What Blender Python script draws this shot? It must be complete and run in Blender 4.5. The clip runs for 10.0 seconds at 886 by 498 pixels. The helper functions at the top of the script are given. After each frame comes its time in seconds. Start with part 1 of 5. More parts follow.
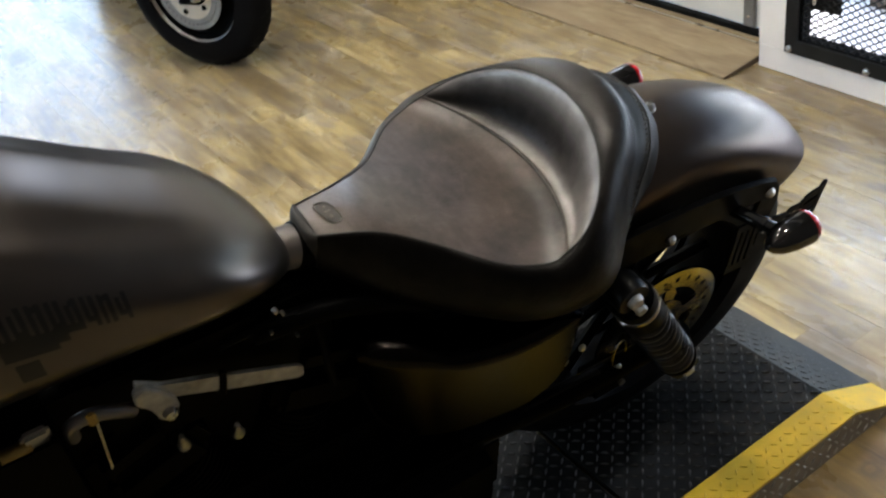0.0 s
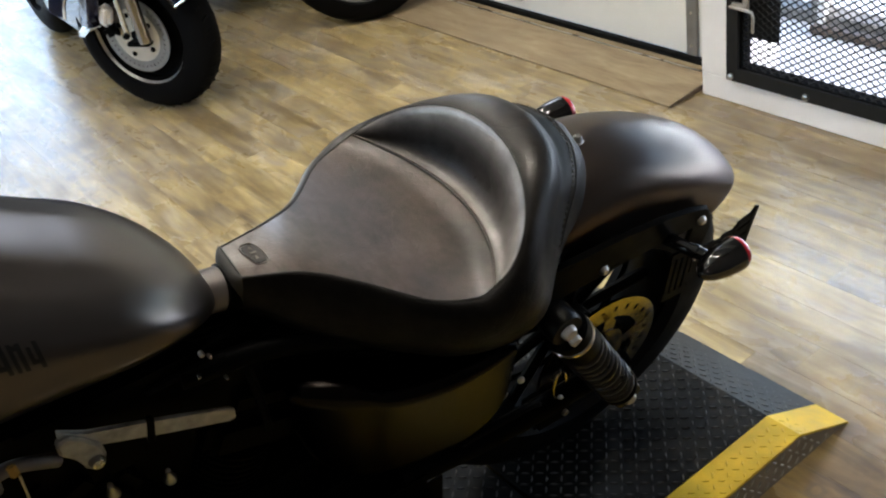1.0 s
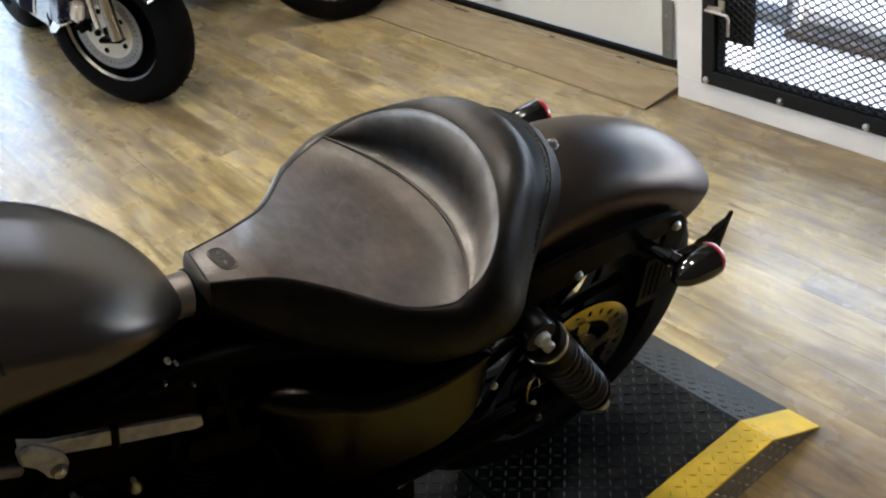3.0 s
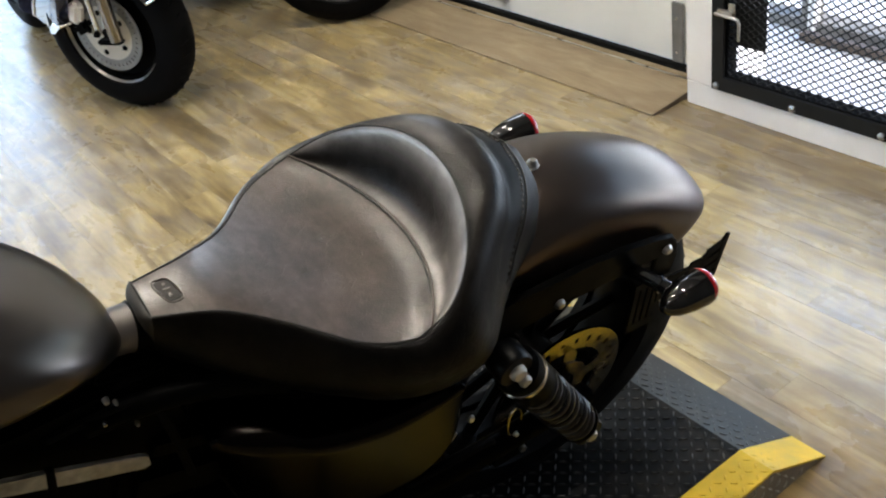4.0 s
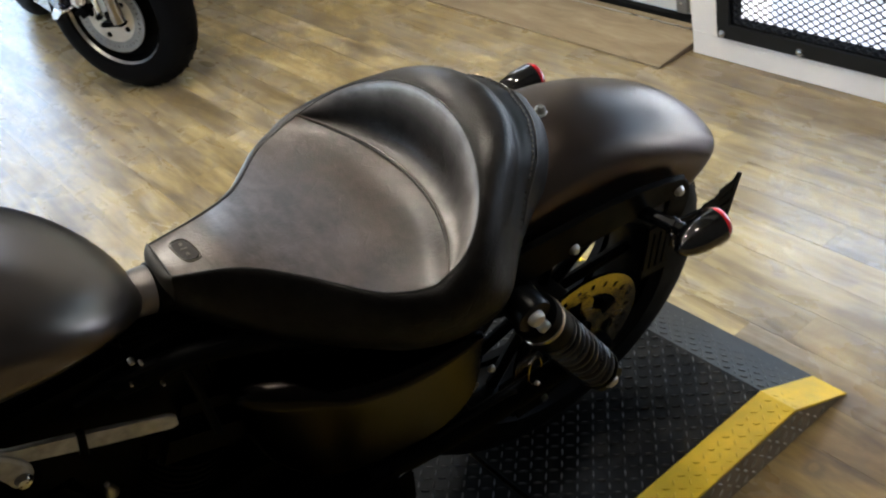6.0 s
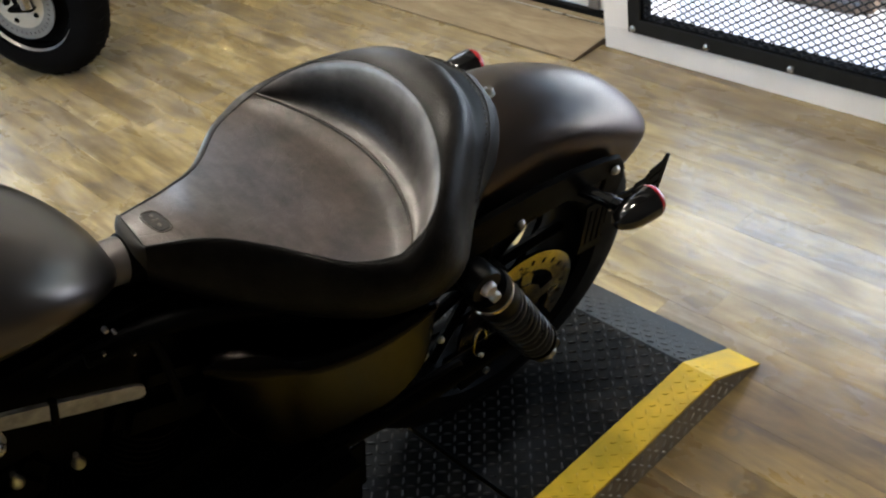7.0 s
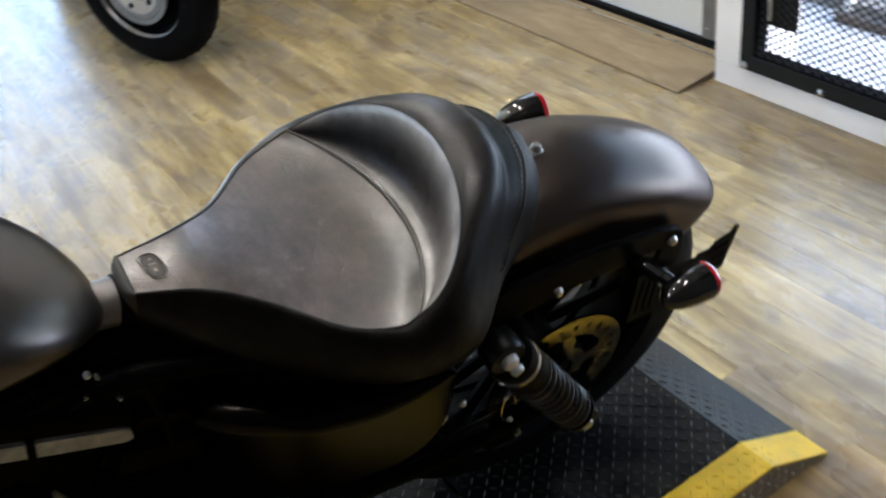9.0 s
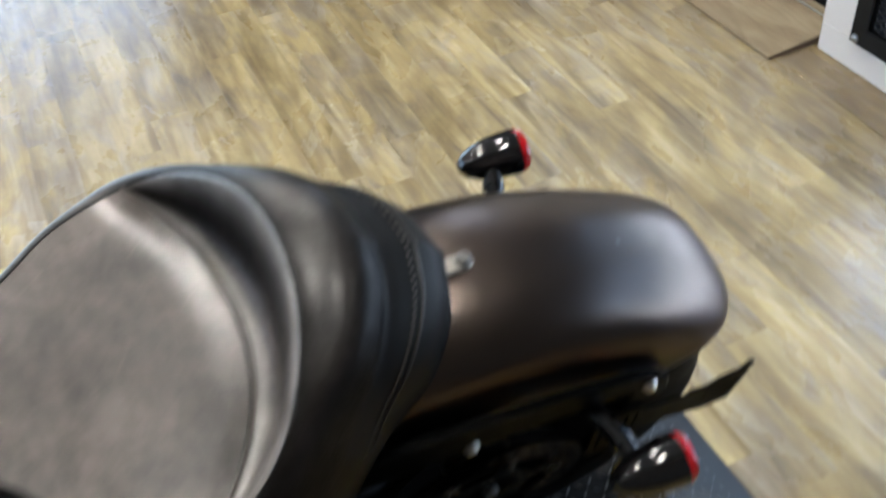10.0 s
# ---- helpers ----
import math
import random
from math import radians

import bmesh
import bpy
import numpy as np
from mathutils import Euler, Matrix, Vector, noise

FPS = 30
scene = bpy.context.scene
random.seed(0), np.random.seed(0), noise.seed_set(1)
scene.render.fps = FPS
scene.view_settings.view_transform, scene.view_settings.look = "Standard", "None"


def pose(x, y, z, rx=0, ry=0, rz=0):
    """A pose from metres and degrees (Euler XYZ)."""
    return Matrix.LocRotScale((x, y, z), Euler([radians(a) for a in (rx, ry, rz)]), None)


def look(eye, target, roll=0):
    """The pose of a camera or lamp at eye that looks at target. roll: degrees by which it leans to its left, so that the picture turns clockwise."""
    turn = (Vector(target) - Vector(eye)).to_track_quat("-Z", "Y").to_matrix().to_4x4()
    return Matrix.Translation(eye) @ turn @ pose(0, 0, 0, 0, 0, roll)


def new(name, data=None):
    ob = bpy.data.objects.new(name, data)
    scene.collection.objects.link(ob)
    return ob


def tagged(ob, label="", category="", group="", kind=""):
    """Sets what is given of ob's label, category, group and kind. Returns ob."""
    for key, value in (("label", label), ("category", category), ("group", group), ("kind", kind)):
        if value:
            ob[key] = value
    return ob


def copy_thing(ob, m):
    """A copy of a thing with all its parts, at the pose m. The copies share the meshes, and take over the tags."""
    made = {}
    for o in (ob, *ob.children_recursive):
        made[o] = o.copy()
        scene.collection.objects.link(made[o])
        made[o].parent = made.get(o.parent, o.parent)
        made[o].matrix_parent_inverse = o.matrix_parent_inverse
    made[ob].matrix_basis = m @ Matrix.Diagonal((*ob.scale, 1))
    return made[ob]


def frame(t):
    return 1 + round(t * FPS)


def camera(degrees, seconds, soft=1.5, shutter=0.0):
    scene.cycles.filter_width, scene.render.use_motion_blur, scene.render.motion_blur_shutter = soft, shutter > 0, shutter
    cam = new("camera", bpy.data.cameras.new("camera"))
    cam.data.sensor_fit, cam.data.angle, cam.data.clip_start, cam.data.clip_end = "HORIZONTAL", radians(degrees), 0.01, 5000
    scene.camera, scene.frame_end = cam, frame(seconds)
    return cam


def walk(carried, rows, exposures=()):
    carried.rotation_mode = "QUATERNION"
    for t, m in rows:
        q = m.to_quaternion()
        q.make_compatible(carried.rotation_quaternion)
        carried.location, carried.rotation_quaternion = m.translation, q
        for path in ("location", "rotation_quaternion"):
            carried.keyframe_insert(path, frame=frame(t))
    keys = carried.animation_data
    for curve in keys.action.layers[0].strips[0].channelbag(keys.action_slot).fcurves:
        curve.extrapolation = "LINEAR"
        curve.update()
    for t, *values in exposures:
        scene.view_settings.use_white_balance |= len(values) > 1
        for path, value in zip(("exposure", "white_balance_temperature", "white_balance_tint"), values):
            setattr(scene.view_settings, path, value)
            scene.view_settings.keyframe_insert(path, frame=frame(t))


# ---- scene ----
import functools

cam = camera(49.0, 10.0, 2.1, 0.5)
PATH = [
    (0, (-0.782, -0.943, 1.417), (-0.089, 0.554, 0.286), -10.5),
    (0.5, (-0.758, -0.959, 1.416), (-0.012, 0.546, 0.331), -11.2),
    (1, (-0.74, -0.969, 1.415), (0.033, 0.522, 0.329), -10.8),
    (1.5, (-0.74, -0.976, 1.417), (0.093, 0.485, 0.335), -9.4),
    (2, (-0.745, -0.975, 1.42), (0.144, 0.457, 0.341), -8.4),
    (2.5, (-0.737, -0.972, 1.411), (0.145, 0.439, 0.301), -8.8),
    (2.7, (-0.736, -0.966, 1.414), (0.11, 0.476, 0.317), -9.0),
    (4, (-0.628, -0.919, 1.392), (0.146, 0.565, 0.297), -10.0),
    (4.5, (-0.566, -0.899, 1.379), (0.114, 0.624, 0.275), -9.7),
    (5, (-0.554, -0.908, 1.37), (0.042, 0.646, 0.261), -10.3),
    (5.5, (-0.584, -0.916, 1.374), (0.098, 0.581, 0.236), -11.7),
    (5.7, (-0.607, -0.93, 1.372), (0.086, 0.57, 0.244), -13.1),
    (7, (-0.735, -0.94, 1.39), (0.156, 0.412, 0.216), -9.9),
    (7.5, (-0.767, -0.96, 1.402), (0.179, 0.373, 0.25), -7.1),
    (8, (-0.818, -0.964, 1.393), (0.14, 0.35, 0.228), -6.8),
    (8.5, (-0.793, -0.95, 1.4), (0.061, 0.391, 0.188), -13.0),
    (9, (-0.577, -0.911, 1.397), (0.119, 0.568, 0.245), -8.8),
    (9.5, (-0.397, -0.812, 1.364), (0.072, 0.627, 0.056), -9.4),
    (10, (-0.201, -0.596, 1.38), (0.23, 0.798, 0.013), -5.5),
]
EXPOSURES = [(0, 2.91, 6500, 10), (1, 2.97, 6500, 10), (4.5, 2.97, 6500, 10), (5.5, 2.90, 6500, 10), (6.5, 2.88, 6500, 10),
             (8.4, 2.84, 6500, 10), (9, 2.93, 6000, 10), (9.5, 2.97, 5950, 10), (10, 2.97, 5950, 10)]
LAMP = 22.0
DAYLIGHT = 4.4
WESTFILL = 2.0
EASTFILL = 1.6
GUARDLIGHT = 2.85
walk(cam, [(t, look(eye, target, roll)) for t, eye, target, roll in PATH], EXPOSURES)

# ---- world and light ----
world = bpy.data.worlds.new("world")
scene.world = world
world.use_nodes = True
wn = world.node_tree.nodes
sky = wn.new("ShaderNodeTexSky")
sky.sky_type, sky.sun_disc = "NISHITA", False
sky.sun_elevation, sky.sun_rotation = radians(41), radians(176)
wn["Background"].inputs["Strength"].default_value = 0.13
world.node_tree.links.new(sky.outputs[0], wn["Background"].inputs["Color"])
sun = new("sun", bpy.data.lights.new("sun", "SUN"))
sun.data.energy, sun.data.angle, sun.data.color = 1.0, radians(10), (1.0, 0.95, 0.87)
sun.matrix_world = look((3.2, -9, 8), (1.75, 0, 0))

ROOM = Matrix.Rotation(radians(4.2), 4, "Z")      # the room stands a little askew to the motorcycle
# added fill lamp in the west; no window is known there
west_fill = new("added_west_fill", bpy.data.lights.new("added_west_fill", "AREA"))
west_fill.data.shape, west_fill.data.size, west_fill.data.size_y = "RECTANGLE", 4.9, 1.9
west_fill.data.energy, west_fill.data.color = WESTFILL, (0.97, 0.98, 1.0)
west_fill.matrix_world = ROOM @ look((-5.98, 2.7, 2.0), (0, 2.7, 2.0))
# added fill lamp high in the east, mainly to brighten the tank
east_fill = new("added_east_fill", bpy.data.lights.new("added_east_fill", "AREA"))
east_fill.data.shape, east_fill.data.size, east_fill.data.size_y = "RECTANGLE", 1.35, 0.6
east_fill.data.energy, east_fill.data.color = EASTFILL, (0.88, 0.94, 1.0)
east_fill.matrix_world = ROOM @ look((1.62, 2.35, 2.53), (0, 2.35, 2.53))
daylight = new("window_daylight", bpy.data.lights.new("window_daylight", "AREA"))
daylight.data.shape, daylight.data.size, daylight.data.size_y = "RECTANGLE", 5.2, 2.7
daylight.data.energy, daylight.data.color = DAYLIGHT, (1.0, 0.965, 0.90)
daylight.matrix_world = ROOM @ look((-1.55, 7.99, 1.72), (-1.55, 0, 1.72))
guard_light = new("guard_daylight", bpy.data.lights.new("guard_daylight", "AREA"))
guard_light.data.shape, guard_light.data.size, guard_light.data.size_y = "RECTANGLE", 1.68, 0.30
guard_light.data.energy, guard_light.data.color = GUARDLIGHT, (0.72, 0.845, 1.0)
guard_light.matrix_world = ROOM @ look((1.60, 0.02, 0.68), (0, 0.02, 0.68))
BIKE = pose(0, 0.202, 0.080, 16.34)               # the motorcycle leans on its stand


# ---- material helpers ----
def shader(name, color, rough=0.5, metal=0.0, **more):
    m = bpy.data.materials.new(name)
    m.use_nodes = True
    b = m.node_tree.nodes["Principled BSDF"]
    b.inputs["Base Color"].default_value = (*color, 1)
    b.inputs["Roughness"].default_value = rough
    b.inputs["Metallic"].default_value = metal
    for k, v in more.items():
        b.inputs[k.replace("_", " ")].default_value = v
    return m


def link(m, a, b):
    m.node_tree.links.new(a, b)


def node(m, kind, **inputs):
    n = m.node_tree.nodes.new(kind)
    for k, v in inputs.items():
        n.inputs[k.replace("_", " ")].default_value = v
    return n


def coords(m, scale=(1, 1, 1), kind="Object"):
    c = node(m, "ShaderNodeTexCoord")
    p = node(m, "ShaderNodeMapping", Scale=scale)
    link(m, c.outputs[kind], p.inputs["Vector"])
    return p.outputs[0]


def ramp(m, fac, stops):
    r = node(m, "ShaderNodeValToRGB")
    e = r.color_ramp.elements
    while len(e) < len(stops):
        e.new(0.5)
    for el, (p, c) in zip(e, stops):
        el.position, el.color = p, (*c, 1)
    link(m, fac, r.inputs[0])
    return r.outputs[0]


def noise_of(m, vec, scale, detail=4.0, rough=0.55, warp=0.0):
    n = node(m, "ShaderNodeTexNoise", Scale=scale, Detail=detail, Roughness=rough, Distortion=warp)
    link(m, vec, n.inputs["Vector"])
    return n.outputs[0]


def node_color(m, vec, scale):
    n = node(m, "ShaderNodeTexNoise", Scale=scale, Detail=2.0)
    link(m, vec, n.inputs["Vector"])
    return n.outputs["Color"]


def mix(m, fac, a, b, kind="MIX"):
    n = node(m, "ShaderNodeMix")
    n.data_type, n.blend_type = "RGBA", kind
    for v, i in ((fac, 0), (a, 6), (b, 7)):
        if isinstance(v, (int, float)):
            n.inputs[i].default_value = v
        elif isinstance(v, tuple):
            n.inputs[i].default_value = (*v, 1)
        else:
            link(m, v, n.inputs[i])
    return n.outputs[2]


def bump(m, height, strength, distance=0.002):
    n = node(m, "ShaderNodeBump", Strength=strength, Distance=distance)
    link(m, height, n.inputs["Height"])
    link(m, n.outputs[0], m.node_tree.nodes["Principled BSDF"].inputs["Normal"])


def worn(name, color, rough, metal=0.0, vary=0.25, scale=18.0, grain=220.0, lift=0.15, rvary=0.12, **more):
    """A plain surface with stains at one scale and fine grain at another."""
    m = shader(name, color, rough, metal, **more)
    b = m.node_tree.nodes["Principled BSDF"]
    v = coords(m)
    big, fine = noise_of(m, v, scale), noise_of(m, v, grain, 2)
    dark, light = tuple(c * (1 - vary) for c in color), tuple(min(1, c * (1 + vary)) for c in color)
    link(m, ramp(m, big, [(0.3, dark), (0.7, light)]), b.inputs["Base Color"])
    link(m, ramp(m, big, [(0.3, (rough - rvary,) * 3), (0.7, (rough + rvary,) * 3)]), b.inputs["Roughness"])
    if lift:
        bump(m, fine, lift, 0.0006)
    return m


# ---- materials ----
def make_leather(name, tones, gloss=(0.26, 0.48), shine=0.9, rubbed=None, dull=1.0, least=0.42, wax=0.0, scuffed=False):
    m = shader(name, (0.02, 0.016, 0.014), 0.36, Specular_IOR_Level=shine, Coat_Weight=wax, Coat_Roughness=0.26)
    b = m.node_tree.nodes["Principled BSDF"]
    v = coords(m)
    big = noise_of(m, v, 13, 7, 0.62)
    mid = noise_of(m, coords(m, (95, 48, 60)), 1.0, 5, 0.65)
    tone = ramp(m, big, [(p, c) for p, c in zip((0.36, 0.50, 0.66), tones)])
    hide = mix(m, 0.30, tone, ramp(m, mid, [(0.35, tones[0]), (0.7, tones[2])]))
    if rubbed:                                        # raised edges rubbed pale, plus painted sheen, unevenly
        at = node(m, "ShaderNodeAttribute")
        at.attribute_name = "wear_sheen"
        patchy = node(m, "ShaderNodeMath")
        patchy.operation = "MULTIPLY"
        link(m, at.outputs["Fac"], patchy.inputs[0])
        link(m, ramp(m, big, [(0.30, (0.35,) * 3), (0.60, (1, 1, 1))]), patchy.inputs[1])
        hide = mix(m, patchy.outputs[0], hide, rubbed)
    if scuffed:                                       # fine pale scratches, here and there
        scratch = node(m, "ShaderNodeTexVoronoi", Scale=1.0)
        scratch.feature = "DISTANCE_TO_EDGE"
        link(m, mix(m, 0.5, coords(m, (13, 26, 15)), node_color(m, v, 11), "ADD"), scratch.inputs["Vector"])
        thin = ramp(m, scratch.outputs["Distance"], [(0.0, (0.30,) * 3), (0.016, (0, 0, 0))])
        some = mix(m, 1.0, thin, ramp(m, noise_of(m, v, 24, 4), [(0.48, (0, 0, 0)), (0.62, (1, 1, 1))]), "MULTIPLY")
        hide = mix(m, some, hide, (0.12, 0.088, 0.07))
        seam_dark = node(m, "ShaderNodeAttribute")
        seam_dark.attribute_name = "seam_dark"                # a darker patch by the inner seam
        dark_patch = mix(m, 1.0, seam_dark.outputs["Fac"], ramp(m, noise_of(m, v, 30, 4, 0.6, 0.6), [(0.28, (0.25,) * 3), (0.6, (1, 1, 1))]), "MULTIPLY")
        hide = mix(m, dark_patch, hide, (0.009, 0.006, 0.0045))
    link(m, hide, b.inputs["Base Color"])
    link(m, mix(m, 0.4, ramp(m, big, [(0.36, (gloss[1],) * 3), (0.64, (gloss[0],) * 3)]), ramp(m, mid, [(0.3, (gloss[0],) * 3), (0.7, (gloss[1],) * 3)])), b.inputs["Roughness"])
    polish = mix(m, 0.4, ramp(m, big, [(0.36, (shine * least,) * 3), (0.62, (shine,) * 3)]), ramp(m, mid, [(0.35, (shine * least,) * 3), (0.65, (shine,) * 3)]))
    if rubbed:                                        # hide outside that mask is duller, which darkens the hollow
        polish = mix(m, at.outputs["Fac"], mix(m, 1.0, polish, (dull,) * 3, "MULTIPLY"), polish)
    if scuffed:                                       # the darker patch is matt
        polish = mix(m, dark_patch, polish, (0.10,) * 3)
        link(m, mix(m, dark_patch, (wax,) * 3, (0.0,) * 3), b.inputs["Coat Weight"])
    link(m, polish, b.inputs["Specular IOR Level"])
    if rubbed:                                        # and hide inside it is polished
        buff = node(m, "ShaderNodeMath")
        buff.operation = "MULTIPLY"
        link(m, at.outputs["Fac"], buff.inputs[0])
        buff.inputs[1].default_value = wax
        link(m, buff.outputs[0], b.inputs["Coat Weight"])
        b.inputs["Coat Roughness"].default_value = 0.29
    soft = noise_of(m, coords(m, (22, 34, 26)), 1.0, 2, 0.4)
    pores = noise_of(m, v, 420, 1, 0.4)
    crease = node(m, "ShaderNodeTexVoronoi", Scale=1.0)     # fine creases run across the hide
    crease.feature = "DISTANCE_TO_EDGE"
    bent = mix(m, 0.10, coords(m, (34, 62, 40)), node_color(m, v, 30), "ADD")
    link(m, bent, crease.inputs["Vector"])
    lines = ramp(m, crease.outputs["Distance"], [(0.0, (0, 0, 0)), (0.07, (1, 1, 1))])
    fold = mix(m, ramp(m, noise_of(m, v, 16, 3), [(0.42, (0, 0, 0)), (0.58, (1, 1, 1))]), (1.0, 1.0, 1.0), lines)
    n = node(m, "ShaderNodeMath")
    n.operation = "MULTIPLY_ADD"
    link(m, soft, n.inputs[0])
    n.inputs[1].default_value = 0.9
    link(m, pores, n.inputs[2])
    h = node(m, "ShaderNodeMath")
    h.operation = "MULTIPLY_ADD"
    link(m, fold, h.inputs[0])
    h.inputs[1].default_value = 0.55
    link(m, n.outputs[0], h.inputs[2])
    bump(m, h.outputs[0], 0.36, 0.0010)
    return m


def make_floor():
    m = shader("floor_plank_vinyl", (0.4, 0.33, 0.22), 0.42, Specular_IOR_Level=0.85)
    b = m.node_tree.nodes["Principled BSDF"]
    info = node(m, "ShaderNodeObjectInfo")
    tc = node(m, "ShaderNodeTexCoord")
    off = node(m, "ShaderNodeVectorMath")
    off.operation = "MULTIPLY_ADD"
    link(m, info.outputs["Random"], off.inputs[0])
    off.inputs[1].default_value = (37, 91, 13)
    link(m, tc.outputs["Object"], off.inputs[2])

    def along(sx, sy):
        p = node(m, "ShaderNodeMapping", Scale=(sx, sy, 1))
        link(m, off.outputs[0], p.inputs["Vector"])
        return p.outputs[0]

    isle = node(m, "ShaderNodeNewGeometry")
    both = node(m, "ShaderNodeMath")
    both.operation = "ADD"
    link(m, info.outputs["Random"], both.inputs[0])
    link(m, isle.outputs["Random Per Island"], both.inputs[1])
    own = node(m, "ShaderNodeMath")                     # each plank's own number
    own.operation = "FRACT"
    link(m, both.outputs[0], own.inputs[0])
    streak = noise_of(m, along(26, 2.6), 1.0, 4, 0.55, 0.7)
    fibre = noise_of(m, along(150, 7), 1.0, 3, 0.6, 0.3)
    cloud = noise_of(m, along(13, 5.5), 1.0, 4, 0.58, 0.9)
    smudge = noise_of(m, along(5, 2.5), 1.0, 5, 0.6, 0.4)
    wood = ramp(m, streak, [(0.28, (0.255, 0.190, 0.088)), (0.45, (0.408, 0.318, 0.150)), (0.57, (0.505, 0.408, 0.205)), (0.72, (0.60, 0.505, 0.295))])
    grey = ramp(m, streak, [(0.28, (0.180, 0.138, 0.088)), (0.5, (0.325, 0.270, 0.186)), (0.72, (0.50, 0.435, 0.322))])
    per = node(m, "ShaderNodeMath")
    per.operation = "MULTIPLY_ADD"
    link(m, own.outputs[0], per.inputs[0])
    per.inputs[1].default_value = 0.16
    link(m, cloud, per.inputs[2])
    base = mix(m, ramp(m, per.outputs[0], [(0.50, (0, 0, 0)), (0.74, (1, 1, 1))]), wood, grey)
    base = mix(m, 0.20, base, ramp(m, fibre, [(0.3, (0.60, 0.56, 0.48)), (0.62, (1, 1, 1))]), "MULTIPLY")
    base = mix(m, 0.75, base, ramp(m, smudge, [(0.30, (0.45, 0.39, 0.31)), (0.52, (1, 1, 1))]), "MULTIPLY")
    figure = noise_of(m, along(15, 4.2), 1.0, 5, 0.6, 1.7)   # swirling printed grain
    base = mix(m, 0.42, base, ramp(m, figure, [(0.34, (0.58, 0.50, 0.40)), (0.47, (0.94, 0.92, 0.89)), (0.58, (1.06, 1.06, 1.05)), (0.70, (1.20, 1.20, 1.19))]), "MULTIPLY")
    tint = node(m, "ShaderNodeMath")
    tint.operation = "PINGPONG"
    link(m, own.outputs[0], tint.inputs[0])
    tint.inputs[1].default_value = 0.23
    base = mix(m, 1.0, base, ramp(m, tint.outputs[0], [(0.0, (0.86, 0.845, 0.83)), (0.23, (1.06, 1.05, 1.03))]), "MULTIPLY")
    knots = node(m, "ShaderNodeTexVoronoi", Scale=1.0)
    link(m, along(7, 2.6), knots.inputs["Vector"])
    base = mix(m, ramp(m, knots.outputs["Distance"], [(0.02, (0.8,) * 3), (0.07, (0.35,) * 3), (0.13, (0, 0, 0))]), base, (0.16, 0.12, 0.08))
    # a darker, browner patch of the boards by the end of the lift
    where = node(m, "ShaderNodeVectorMath")
    where.operation = "DISTANCE"
    link(m, isle.outputs["Position"], where.inputs[0])
    where.inputs[1].default_value = (0.20, -0.40, 0.0)
    swirl = noise_of(m, isle.outputs["Position"], 7.0, 5, 0.6, 1.5)
    lift_brown = node(m, "ShaderNodeMath")
    lift_brown.operation = "MULTIPLY_ADD"
    link(m, swirl, lift_brown.inputs[0])
    lift_brown.inputs[1].default_value = -0.55
    link(m, where.outputs["Value"], lift_brown.inputs[2])
    base = mix(m, ramp(m, lift_brown.outputs[0], [(0.0, (0.95,) * 3), (0.16, (0.55,) * 3), (0.32, (0, 0, 0))]), base, (0.74, 0.60, 0.39), "MULTIPLY")
    # two large knots beside the lift
    for spot, wide in (((0.231, -0.290, 0.0), 0.030), ((0.311, -0.198, 0.0), 0.020)):
        eye = node(m, "ShaderNodeVectorMath")
        eye.operation = "DISTANCE"
        link(m, isle.outputs["Position"], eye.inputs[0])
        eye.inputs[1].default_value = spot
        ring = node(m, "ShaderNodeMath")
        ring.operation = "MULTIPLY_ADD"
        link(m, swirl, ring.inputs[0])
        ring.inputs[1].default_value = 0.05
        link(m, eye.outputs["Value"], ring.inputs[2])
        mark = ramp(m, ring.outputs[0], [(0.02, (0.5,) * 3), (0.028 + wide * 0.3, (0.12,) * 3), (0.028 + wide * 0.6, (0.6,) * 3), (0.036 + wide, (0, 0, 0))])
        base = mix(m, mark, base, (0.085, 0.058, 0.032))
    # and a brown strip along the foot of the wall: dirt, with the sill's shade painted in
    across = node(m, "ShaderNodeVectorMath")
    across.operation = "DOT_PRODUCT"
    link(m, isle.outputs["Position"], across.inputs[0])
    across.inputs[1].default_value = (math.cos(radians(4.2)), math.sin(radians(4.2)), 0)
    dirt_and_shade = node(m, "ShaderNodeMath")
    dirt_and_shade.operation = "MULTIPLY_ADD"
    link(m, swirl, dirt_and_shade.inputs[0])
    dirt_and_shade.inputs[1].default_value = 0.22
    link(m, across.outputs["Value"], dirt_and_shade.inputs[2])
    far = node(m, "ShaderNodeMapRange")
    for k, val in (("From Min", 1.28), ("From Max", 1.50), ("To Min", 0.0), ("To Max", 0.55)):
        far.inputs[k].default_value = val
    link(m, dirt_and_shade.outputs[0], far.inputs["Value"])
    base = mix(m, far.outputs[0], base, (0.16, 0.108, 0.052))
    link(m, base, b.inputs["Base Color"])
    link(m, ramp(m, smudge, [(0.3, (0.34,) * 3), (0.7, (0.22,) * 3)]), b.inputs["Roughness"])
    bump(m, fibre, 0.08, 0.0010)
    return m


